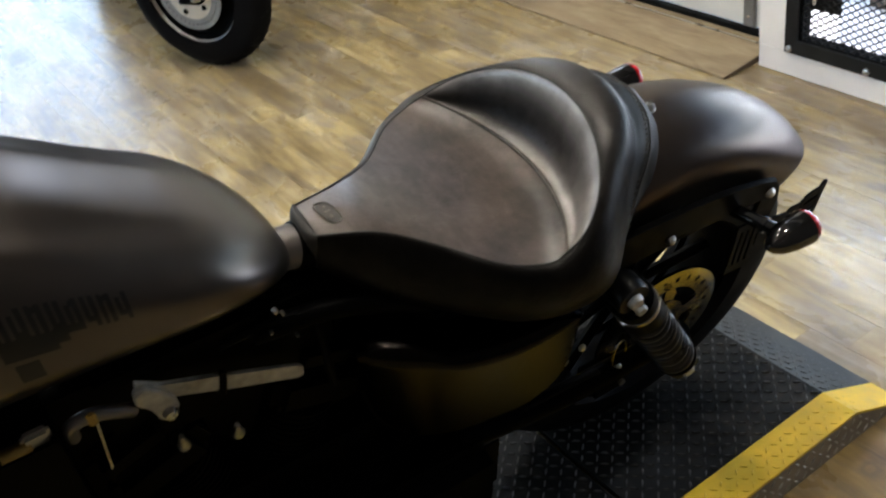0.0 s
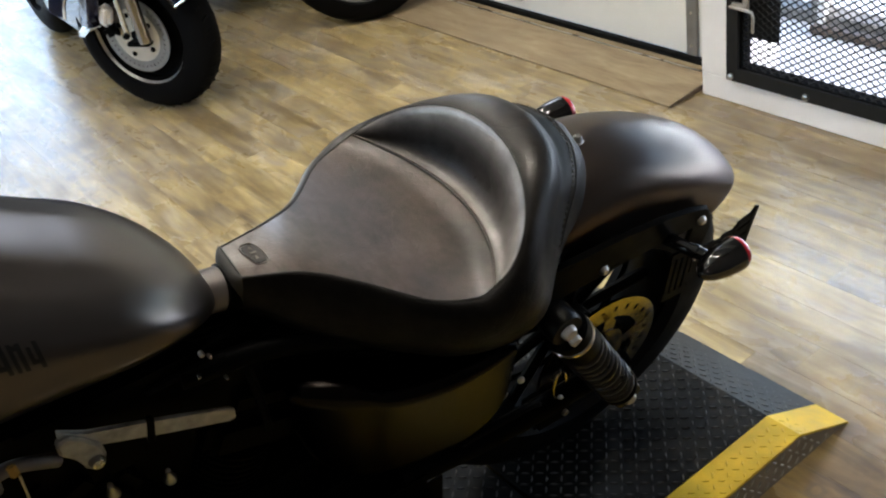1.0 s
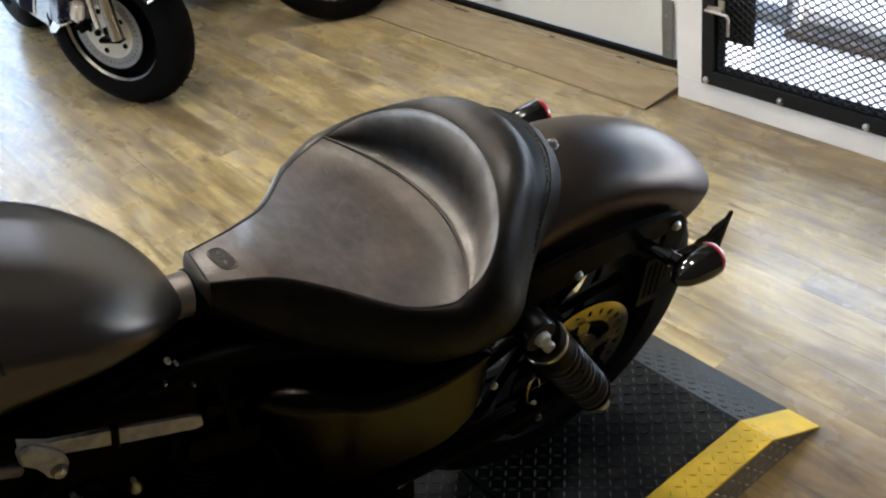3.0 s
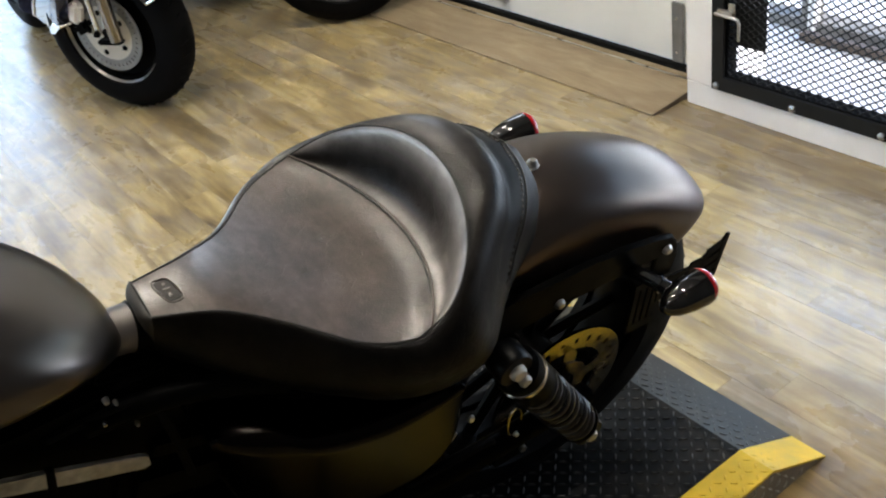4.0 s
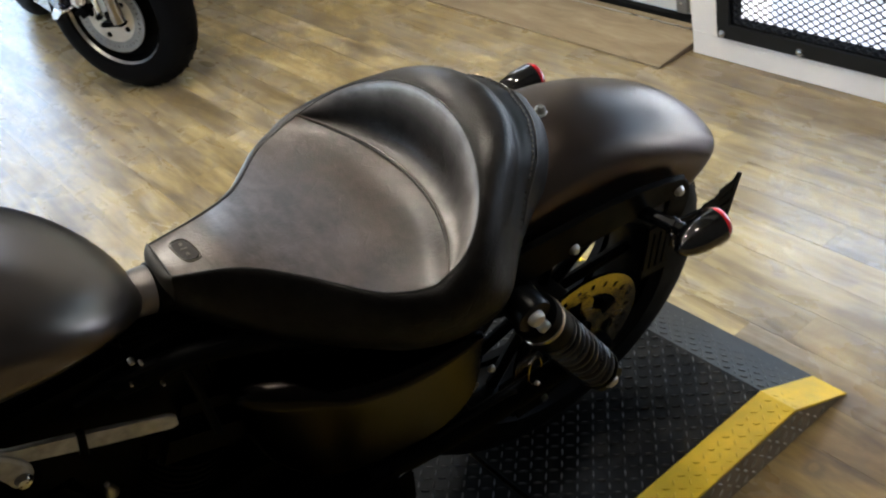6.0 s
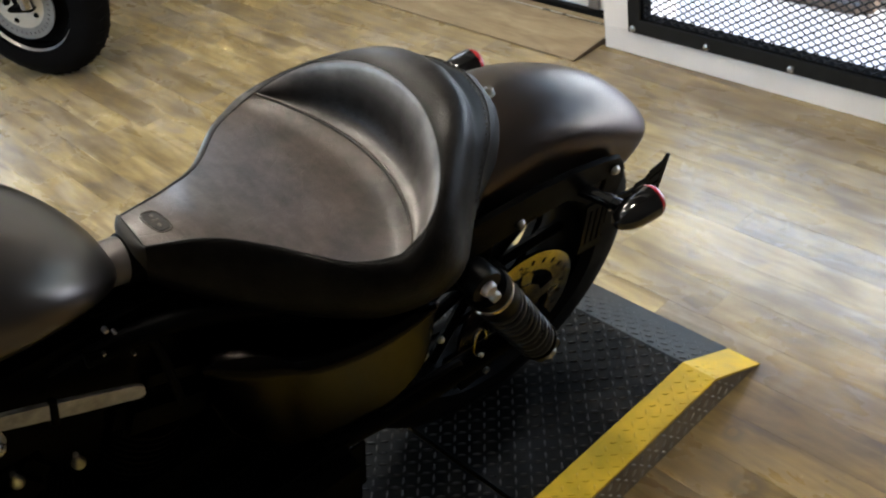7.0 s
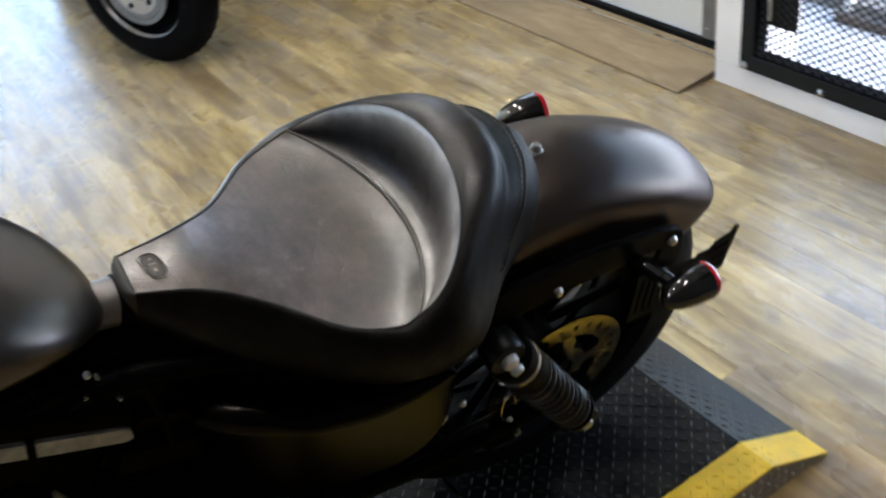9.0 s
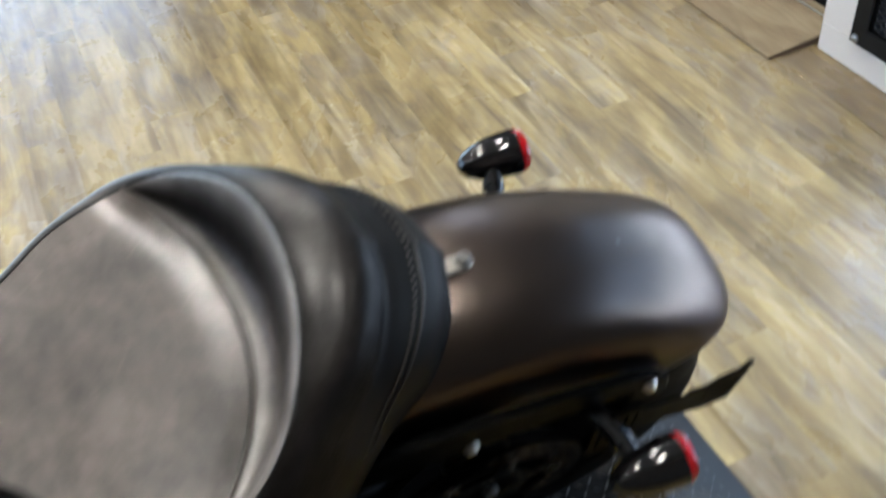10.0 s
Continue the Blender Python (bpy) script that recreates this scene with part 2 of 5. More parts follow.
def make_plywood():
    m = shader("ramp_plywood", (0.4, 0.3, 0.18), 0.7)
    b = m.node_tree.nodes["Principled BSDF"]
    rings = node(m, "ShaderNodeTexWave", Scale=0.55, Distortion=14.0, Detail=4.0, Detail_Scale=0.8)   # rotary-cut figure
    link(m, coords(m, (7, 3.0, 1)), rings.inputs["Vector"])
    g = mix(m, 0.32, noise_of(m, coords(m, (24, 4.5, 1)), 1.0, 6, 0.6, 1.6), ramp(m, rings.outputs["Fac"], [(0.0, (0.30,) * 3), (1.0, (0.70,) * 3)]))
    s = noise_of(m, coords(m), 4, 5)
    base = ramp(m, g, [(0.3, (0.200, 0.142, 0.078)), (0.5, (0.300, 0.228, 0.135)), (0.7, (0.40, 0.320, 0.205))])
    link(m, mix(m, ramp(m, s, [(0.35, (0.55,) * 3), (0.65, (0, 0, 0))]), base, (0.20, 0.15, 0.095)), b.inputs["Base Color"])
    bump(m, g, 0.2)
    return m


def make_plate(name, color, dust, gloss=0.14, metal=0.0):
    """Black painted steel with trodden dust and rubbed patches."""
    m = shader(name, color, 0.4, metal, Specular_IOR_Level=gloss)
    b = m.node_tree.nodes["Principled BSDF"]
    v = coords(m)
    patch = noise_of(m, v, 5.5, 5, 0.62, 1.2)
    fine = noise_of(m, v, 240, 2)
    grit = mix(m, 1.0, ramp(m, patch, [(0.52, (0, 0, 0)), (0.76, (0.75,) * 3)]), ramp(m, noise_of(m, v, 60, 3), [(0.35, (0.3,) * 3), (0.65, (1, 1, 1))]), "MULTIPLY")
    link(m, mix(m, grit, color, dust), b.inputs["Base Color"])
    link(m, ramp(m, patch, [(0.35, (0.33,) * 3), (0.70, (0.50,) * 3)]), b.inputs["Roughness"])
    bump(m, fine, 0.22, 0.0006)
    return m


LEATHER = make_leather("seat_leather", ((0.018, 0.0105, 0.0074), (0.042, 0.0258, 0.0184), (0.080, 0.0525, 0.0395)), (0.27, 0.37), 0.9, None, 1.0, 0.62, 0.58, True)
# darker copies of the seat hide, with the shade in their tones
DARKLEATHER = make_leather("shaded_bolster_leather", ((0.0025, 0.0022, 0.0022), (0.004, 0.0033, 0.003), (0.008, 0.006, 0.005)), (0.26, 0.42), 1.0, (0.34, 0.312, 0.302), 0.12, wax=1.0)
SIDELEATHER = make_leather("shaded_side_leather", ((0.0022, 0.0020, 0.0020), (0.0032, 0.0028, 0.0026), (0.006, 0.005, 0.0044)), (0.32, 0.46), 0.5, (0.026, 0.021, 0.019), 0.22, wax=0.30)
VINYL = worn("matt_black_vinyl", (0.006, 0.006, 0.0065), 0.5, vary=0.15, scale=20, grain=700, lift=0.2, rvary=0.04, Specular_IOR_Level=0.14)
FLOOR = make_floor()
PLY = make_plywood()
BRANDED = worn("branded_leather", (0.013, 0.009, 0.007), 0.5, vary=0.5, scale=180, grain=400, lift=0.4, Specular_IOR_Level=0.3)
SEAMBLACK = worn("seam_cord", (0.012, 0.011, 0.01), 0.6)
THREAD = worn("thread", (0.055, 0.048, 0.04), 0.7)
DENIM = worn("satin_brown_paint", (0.195, 0.157, 0.137), 0.305, 1.0, vary=0.03, scale=12, lift=0, rvary=0.02)
# the fender's paint again, darker: the tank's dark reflections are in its colour
TANKPAINT = worn("shaded_tank_paint", (0.100, 0.087, 0.081), 0.30, 1.0, vary=0.03, scale=12, lift=0, rvary=0.02)
LETTER = worn("tank_letter_paint", (0.006, 0.006, 0.006), 0.5, Specular_IOR_Level=0.3)
GLOSS = worn("gloss_black_enamel", (0.004, 0.004, 0.0045), 0.07, 0.0, rvary=0.02, lift=0, Coat_Weight=0.4, Coat_Roughness=0.05)
SATIN = worn("semi_gloss_black", (0.002, 0.002, 0.002), 0.34, 0.0, rvary=0.04, lift=0.05, Specular_IOR_Level=0.15)
BLACK = worn("satin_black_metal", (0.002, 0.002, 0.002), 0.42, 0.0, lift=0.2, Specular_IOR_Level=0.02)
COVER = worn("side_cover_paint", (0.0092, 0.0080, 0.0072), 0.25, 1.0, vary=0.06, scale=12, lift=0, rvary=0.02)
SPRING = worn("spring_enamel", (0.0045, 0.0045, 0.005), 0.36, 0.1, lift=0.1, Specular_IOR_Level=0.45)
RUBBER = worn("tyre_rubber", (0.004, 0.004, 0.0045), 0.62, vary=0.3, lift=0.4, Specular_IOR_Level=0.04)
CREAM = worn("cream_cast_metal", (0.62, 0.58, 0.50), 0.5, 0.3, vary=0.1)
CHROME = worn("chrome", (0.75, 0.74, 0.72), 0.12, 1.0, vary=0.05, lift=0, rvary=0.05)
STEEL = worn("zinc_steel", (0.5, 0.48, 0.45), 0.32, 1.0, vary=0.15)
DULLSTEEL = worn("dull_bolt_steel", (0.48, 0.46, 0.43), 0.42, 0.6, vary=0.2)
DARKCHROME = worn("smoked_chrome", (0.30, 0.27, 0.23), 0.2, 1.0, vary=0.1, lift=0)
DULLDISC = worn("dull_disc_steel", (0.26, 0.255, 0.24), 0.45, 0.8, vary=0.15)
NECK = worn("brushed_neck_steel", (0.15, 0.135, 0.13), 0.38, 0.6, vary=0.12)
OLDSTEEL = worn("old_bare_steel", (0.37, 0.36, 0.345), 0.45, 0.4, vary=0.4, scale=40)
ALLOY = worn("cast_alloy", (0.42, 0.41, 0.39), 0.4, 0.9, vary=0.2)
DISC = worn("brake_disc_steel", (0.24, 0.215, 0.17), 0.17, 1.0, vary=0.15)
BRASS = worn("yellow_zinc", (0.30, 0.21, 0.07), 0.38, 0.9, vary=0.2)
REDLENS = shader("red_lens", (0.5, 0.008, 0.012), 0.12, 0.0, Transmission_Weight=0.25, Coat_Weight=0.6)
PLATE = make_plate("black_tread_plate", (0.0045, 0.0044, 0.004), (0.06, 0.048, 0.034))
# the deck plate's copy for the ramp, its pale sheen put into the colour
RAMPPLATE = make_plate("lit_ramp_plate", (0.0075, 0.0072, 0.0068), (0.085, 0.072, 0.055), 0.36)
YELLOW = worn("yellow_edge_paint", (0.74, 0.465, 0.011), 0.42, 0.0, vary=0.22, scale=14, lift=0.3)
BARE = worn("bare_tread_steel", (0.205, 0.158, 0.106), 0.55, 0.0, vary=0.35, scale=14, lift=0.2)
DECKLUG = make_plate("rubbed_black_lug", (0.115, 0.112, 0.105), (0.26, 0.235, 0.20), 0.4, 0.7)
WORNLUG = worn("rubbed_lug_steel", (0.40, 0.36, 0.30), 0.5, 0.15, vary=0.45, scale=45)
WHITE = worn("white_timber_paint", (0.86, 0.825, 0.79), 0.55, vary=0.05, scale=6, grain=90, lift=0.3)
DOORWHITE = worn("white_door_paint", (0.74, 0.72, 0.66), 0.45, vary=0.04, scale=4, lift=0.1)
WALLPAINT = worn("wall_paint", (0.70, 0.67, 0.60), 0.8, vary=0.05, scale=3, lift=0.2)
DARKWALL = worn("dark_panelling", (0.05, 0.042, 0.035), 0.7, vary=0.2, scale=3, lift=0.2)
UPPERWALL = worn("dark_grey_wall_paint", (0.06, 0.056, 0.052), 0.75, vary=0.1, scale=3, lift=0.2)
CEILING = worn("ceiling_paint", (0.62, 0.61, 0.59), 0.9, vary=0.04, scale=3, lift=0.2)
IRON = worn("black_gate_iron", (0.012, 0.012, 0.012), 0.6, 0.0, Specular_IOR_Level=0.2, vary=0.4, scale=25, lift=0.4)
FLANGE = worn("matt_black_flange", (0.006, 0.006, 0.006), 0.9, scale=20, Specular_IOR_Level=0.0)
FLOORBED = worn("joint_filler", (0.17, 0.13, 0.075), 0.8, scale=8)
SEAL = worn("black_door_seal", (0.004, 0.004, 0.004), 0.7, Specular_IOR_Level=0.1)
CONCRETE = worn("pale_concrete", (0.53, 0.54, 0.56), 0.85, vary=0.16, scale=5, lift=0.4)
TIMBER = worn("brown_timber", (0.10, 0.070, 0.050), 0.7, vary=0.3, scale=14, lift=0.4)
GREYWOOD = worn("grey_timber", (0.20, 0.185, 0.17), 0.75, vary=0.3, scale=14, lift=0.4)
BLUE = worn("dark_blue_paint", (0.006, 0.012, 0.048), 0.22, 0.2, vary=0.1, lift=0, Coat_Weight=0.25, Coat_Roughness=0.1)
LAMPGLOW = shader("lamp_diffuser", (0.9, 0.9, 0.88), 0.5, Emission_Color=(1.0, 0.925, 0.79, 1), Emission_Strength=LAMP)


# ---- mesh helpers ----
def empty(name, m, **tags):
    ob = new(name)
    ob.empty_display_size = 0.1
    ob.matrix_world = m
    return tagged(ob, **tags)


def part(name, bm, material, parent, label="", m=None, smooth=True, kind=""):
    """Links a bmesh as one mesh object under a thing or a part, at the pose m within it."""
    me = bpy.data.meshes.new(name)
    bmesh.ops.recalc_face_normals(bm, faces=bm.faces)
    bm.to_mesh(me)
    bm.free()
    me.materials.append(material)
    if smooth:
        me.set_sharp_from_angle(angle=radians(38))
    ob = new(name, me)
    ob.parent = parent
    if m is not None:
        ob.matrix_basis = m
    return tagged(ob, label=label, kind=kind)


def box(size, at=(0, 0, 0), bevel=0.0, bm=None, turn=None):
    own = bm is None
    bm = bm or bmesh.new()
    m = Matrix.Translation(at) @ (turn or Matrix()) @ Matrix.Diagonal((*size, 1))
    g = bmesh.ops.create_cube(bm, size=1, matrix=m)
    if bevel:
        edges = list({e for v in g["verts"] for e in v.link_edges})
        bmesh.ops.bevel(bm, geom=edges, offset=bevel, segments=2, affect="EDGES")
    return bm


def lathe(profile, n=40, bm=None, m=None):
    """A solid of revolution round local z; profile rows are (radius, z)."""
    bm = bm or bmesh.new()
    rings = []
    for r, z in profile:
        ring = []
        for i in range(1 if r < 1e-6 else n):
            a = 2 * math.pi * i / n
            p = Vector((r * math.cos(a), r * math.sin(a), z))
            ring.append(bm.verts.new(m @ p if m else p))
        rings.append(ring)
    for a, b in zip(rings, rings[1:]):
        for i in range(n):
            j = (i + 1) % n
            q = [a[i % len(a)], a[j % len(a)], b[j % len(b)], b[i % len(b)]]
            q = list(dict.fromkeys(q))
            if len(q) > 2:
                bm.faces.new(q)
    return bm


def spline(points, n):
    """n points on a smooth curve through the given ones."""
    P = [Vector(p) for p in points]
    P = [2 * P[0] - P[1]] + P + [2 * P[-1] - P[-2]]
    out = []
    for k in range(n):
        u = k / (n - 1) * (len(P) - 3)
        i = min(int(u), len(P) - 4)
        f = u - i
        a, b, c, d = P[i:i + 4]
        out.append(0.5 * (2 * b + (c - a) * f + (2 * a - 5 * b + 4 * c - d) * f * f + (3 * b - a - 3 * c + d) * f ** 3))
    return out


def tube(points, radius, n=10, bm=None, closed=False, smooth=0):
    bm = bm or bmesh.new()
    P = spline(points, smooth) if smooth else [Vector(p) for p in points]
    rings, side = [], None
    for i, p in enumerate(P):
        a = P[i - 1] if i or closed else P[0]
        b = P[(i + 1) % len(P)] if i + 1 < len(P) or closed else P[-1]
        d = (b - a).normalized()
        if side is None:
            side = d.orthogonal().normalized()
        side = (side - d * side.dot(d)).normalized()
        up = d.cross(side)
        r = radius(i / (len(P) - 1)) if callable(radius) else radius
        rings.append([bm.verts.new(p + r * (math.cos(t) * side + math.sin(t) * up)) for t in (2 * math.pi * k / n for k in range(n))])
    pairs = list(zip(rings, rings[1:])) + ([(rings[-1], rings[0])] if closed else [])
    for a, b in pairs:
        for k in range(n):
            bm.faces.new((a[k], a[(k + 1) % n], b[(k + 1) % n], b[k]))
    if not closed:
        bm.faces.new(rings[0])
        bm.faces.new(rings[-1][::-1])
    return bm


def rod(a, b, radius, n=14, bm=None):
    return tube([a, b], radius, n, bm)


def grid(rows, bm=None, wrap=False):
    """A skin over rows of points."""
    bm = bm or bmesh.new()
    V = [[bm.verts.new(p) for p in row] for row in rows]
    for a, b in zip(V, V[1:]):
        m = len(a)
        for i in range(m if wrap else m - 1):
            bm.faces.new((a[i], a[(i + 1) % m], b[(i + 1) % m], b[i]))
    return bm


def slab(outline, thick, axis=2, bm=None, bevel=0.0):
    """A flat plate: outline rows are the two other coordinates."""
    bm = bm or bmesh.new()

    def at(p, w):
        q = list(p)
        q.insert(axis, w)
        return Vector(q)
    lo, hi = [bm.verts.new(at(p, 0)) for p in outline], [bm.verts.new(at(p, thick)) for p in outline]
    faces = [bm.faces.new(lo[::-1]), bm.faces.new(hi)]
    for i in range(len(outline)):
        j = (i + 1) % len(outline)
        faces.append(bm.faces.new((lo[i], lo[j], hi[j], hi[i])))
    if bevel:
        edges = list({e for f in faces for e in f.edges})
        bmesh.ops.bevel(bm, geom=edges, offset=bevel, segments=1, affect="EDGES")
    return bm


def toward(a, b):
    """A pose at a whose z points to b."""
    return Matrix.Translation(a) @ (Vector(b) - Vector(a)).to_track_quat("Z", "Y").to_matrix().to_4x4()


# ---- the room ----
WALL_U, LOW_U, LOW_V, HIGH_V, HEIGHT = 1.437, -6.0, -1.35, 8.0, 3.3


def room_piece(name, bm, material, label, category, m=None, smooth=False, kind="structure"):
    ob = part(name, bm, material, None, label, (ROOM @ m) if m else ROOM, smooth, kind)
    ob["category"] = category
    return ob


def build_room():
    floor = room_piece("floor", box((WALL_U + 0.15 - LOW_U, HIGH_V - LOW_V, 0.1), ((WALL_U + 0.15 + LOW_U) / 2, (HIGH_V + LOW_V) / 2, -0.059)),
                       FLOORBED, "yellow-grey wood-look vinyl plank floor, worn and slightly glossy", "floor")
    room_piece("ceiling", box((WALL_U + 0.14 - LOW_U, HIGH_V - LOW_V, 0.1), ((WALL_U + 0.14 + LOW_U) / 2, (HIGH_V + LOW_V) / 2, HEIGHT + 0.05)),
               CEILING, "plain off-white painted ceiling", "ceiling")
    # unseen wall; its opening is made for the added fill lamp
    v0, v1, s0, s1 = 0.2, 5.2, 1.0, 3.0
    west = room_piece("wall_west", box((0.12, v0 - LOW_V, HEIGHT), (LOW_U - 0.06, (v0 + LOW_V) / 2, HEIGHT / 2)), DARKWALL, "unseen dark brown wall with an opening for an added lamp", "wall")
    part("wall_panel", box((0.12, HIGH_V - v1, HEIGHT), (LOW_U - 0.06, (v1 + HIGH_V) / 2, HEIGHT / 2)), DARKWALL, west, smooth=False)
    part("wall_panel", box((0.12, v1 - v0, s0), (LOW_U - 0.06, (v0 + v1) / 2, s0 / 2)), DARKWALL, west, smooth=False)
    part("wall_panel", box((0.12, v1 - v0, HEIGHT - s1), (LOW_U - 0.06, (v0 + v1) / 2, (HEIGHT + s1) / 2)), DARKWALL, west, smooth=False)
    # the far wall has a wide shop window
    w0, w1, z0, z1 = -4.2, 1.1, 0.35, 3.1
    wide = WALL_U + 0.4
    north = room_piece("wall_north", box((w0 - LOW_U, 0.12, HEIGHT), ((w0 + LOW_U) / 2, HIGH_V + 0.06, HEIGHT / 2)), WALLPAINT, "plain off-white painted wall with a wide window", "wall")
    part("wall_panel", box((wide - w1, 0.12, HEIGHT), ((wide + w1) / 2, HIGH_V + 0.06, HEIGHT / 2)), WALLPAINT, north, smooth=False)
    part("wall_panel", box((w1 - w0, 0.12, z0), ((w0 + w1) / 2, HIGH_V + 0.06, z0 / 2)), WALLPAINT, north, smooth=False)
    part("wall_panel", box((w1 - w0, 0.12, HEIGHT - z1), ((w0 + w1) / 2, HIGH_V + 0.06, (HEIGHT + z1) / 2)), WALLPAINT, north, smooth=False)
    part("window_mullion", box((0.06, 0.08, z1 - z0), ((w0 + w1) / 2, HIGH_V + 0.06, (z0 + z1) / 2), 0.004), WHITE, north, smooth=False)
    # unseen dark wall added behind the camera to keep fill off the near side
    room_piece("added_wall_south", box((WALL_U + 0.4 - LOW_U, 0.12, HEIGHT), ((WALL_U + 0.4 + LOW_U) / 2, LOW_V - 0.06, HEIGHT / 2)), DARKWALL, "unseen dark brown wall added to hold back light", "wall")
    # the wall with the door and the barred opening
    bm = box((0.14, 0.10, 2.122), (WALL_U + 0.072, 0.949, 1.139))
    part_wall = room_piece("wall_east", bm, WHITE, "white-painted timber wall with post and low sill board", "wall")
    part("sill_board", box((0.14, 1.852, 0.078), (WALL_U + 0.072, 0.073, 0.039), 0.002), WHITE, part_wall, smooth=False)
    # above the guard, all unseen: a closed panel, an opening added for the east fill lamp, then wall up to the ceiling,
    # pale so that the seat reflects it
    t0, t1, tz0, tz1 = 1.65, 3.05, 2.20, 2.85
    part("lintel", box((0.14, 1.75, tz0 - 1.35), (WALL_U + 0.072, 0.022, (tz0 + 1.35) / 2), 0.004), UPPERWALL, part_wall, smooth=False)
    part("lintel", box((0.14, 1.75, HEIGHT - tz1), (WALL_U + 0.072, 0.022, (HEIGHT + tz1) / 2), 0.004), WALLPAINT, part_wall, smooth=False)
    part("lintel", box((0.14, t0 + 0.853, tz1 - tz0), (WALL_U + 0.072, (t0 - 0.853) / 2, (tz1 + tz0) / 2), 0.004), UPPERWALL, part_wall, smooth=False)
    part("wall_panel", box((0.14, LOW_V * -1 - 0.855, HEIGHT), (WALL_U + 0.072, (LOW_V - 0.855) / 2, HEIGHT / 2), 0.004), UPPERWALL, part_wall, smooth=False)
    part("wall_panel", box((0.3, HIGH_V - 3.2, HEIGHT), (WALL_U + 0.152, (HIGH_V + 3.2) / 2, HEIGHT / 2)), UPPERWALL, part_wall, smooth=False)
    part("reveal", box((0.16, 0.06, 2.2), (WALL_U + 0.222, 0.965, 1.1)), WHITE, part_wall, smooth=False)
    part("lintel", box((0.3, 2.2, HEIGHT - tz1), (WALL_U + 0.152, 2.1, (HEIGHT + tz1) / 2)), WALLPAINT, part_wall, smooth=False)
    part("lintel", box((0.3, 3.2 - t1, tz1 - tz0), (WALL_U + 0.152, (3.2 + t1) / 2, (tz1 + tz0) / 2)), UPPERWALL, part_wall, smooth=False)
    # white door, set back behind the plywood ramp
    du = 1.575
    door = room_piece("door_1", box((0.045, 2.19, 2.13), (du + 0.0225, 2.10, 1.11), 0.003), DOORWHITE, "white flush door with black rubber seal along its foot", "door")
    part("door_seal", box((0.03, 2.19, 0.022), (du - 0.010, 2.10, 0.034), 0.003), SEAL, door, "black rubber seal", smooth=False)
    part("threshold", box((0.16, 2.19, 0.03), (du + 0.02, 2.10, 0.012), 0.003), STEEL, door, "worn metal threshold", smooth=False)
    part("edge_strip", box((0.012, 0.045, 0.20), (du - 0.008, 1.146, 0.150), 0.002), DULLDISC, door, "galvanised edge strip", smooth=False)
    part("bolt_stay", box((0.02, 0.05, 0.014), (du - 0.014, 2.02, 0.095), 0.002), STEEL, door, smooth=False)
    for z in (0.085, 0.20):
        part("screw", lathe([(0, 0), (0.006, 0), (0.005, 0.003), (0, 0.004)], 10, m=pose(du - 0.014, 1.146, z, 0, -90)), CHROME, door)
    # thin plywood ramp against the threshold
    slope = bmesh.new()
    for v in (1.017, 3.15):
        for u, z in ((1.303, 0.0), (1.303, 0.007), (1.56, 0.030), (1.56, 0.0)):
            slope.verts.new((u, v, z))
    slope.verts.ensure_lookup_table()
    a, b = slope.verts[:4], slope.verts[4:]
    slope.faces.new(a), slope.faces.new(b[::-1])
    for i in range(4):
        slope.faces.new((a[i], a[(i + 1) % 4], b[(i + 1) % 4], b[i]))
    ply = room_piece("plywood_ramp", slope, PLY, "thin worn plywood ramp lying at the door", "ramp", kind="")
    part("front_edge", box((0.003, 2.133, 0.006), (1.3012, 2.0835, 0.0036)), PLY, ply, "worn front edge", smooth=False)
    part("end_edge", slab([(1.305, 0.001), (1.558, 0.001), (1.558, 0.028), (1.305, 0.006)], 0.003, 1), TIMBER, ply, "dark laminated edge", Matrix.Translation((0, 1.0138, 0)), smooth=False)
    return floor


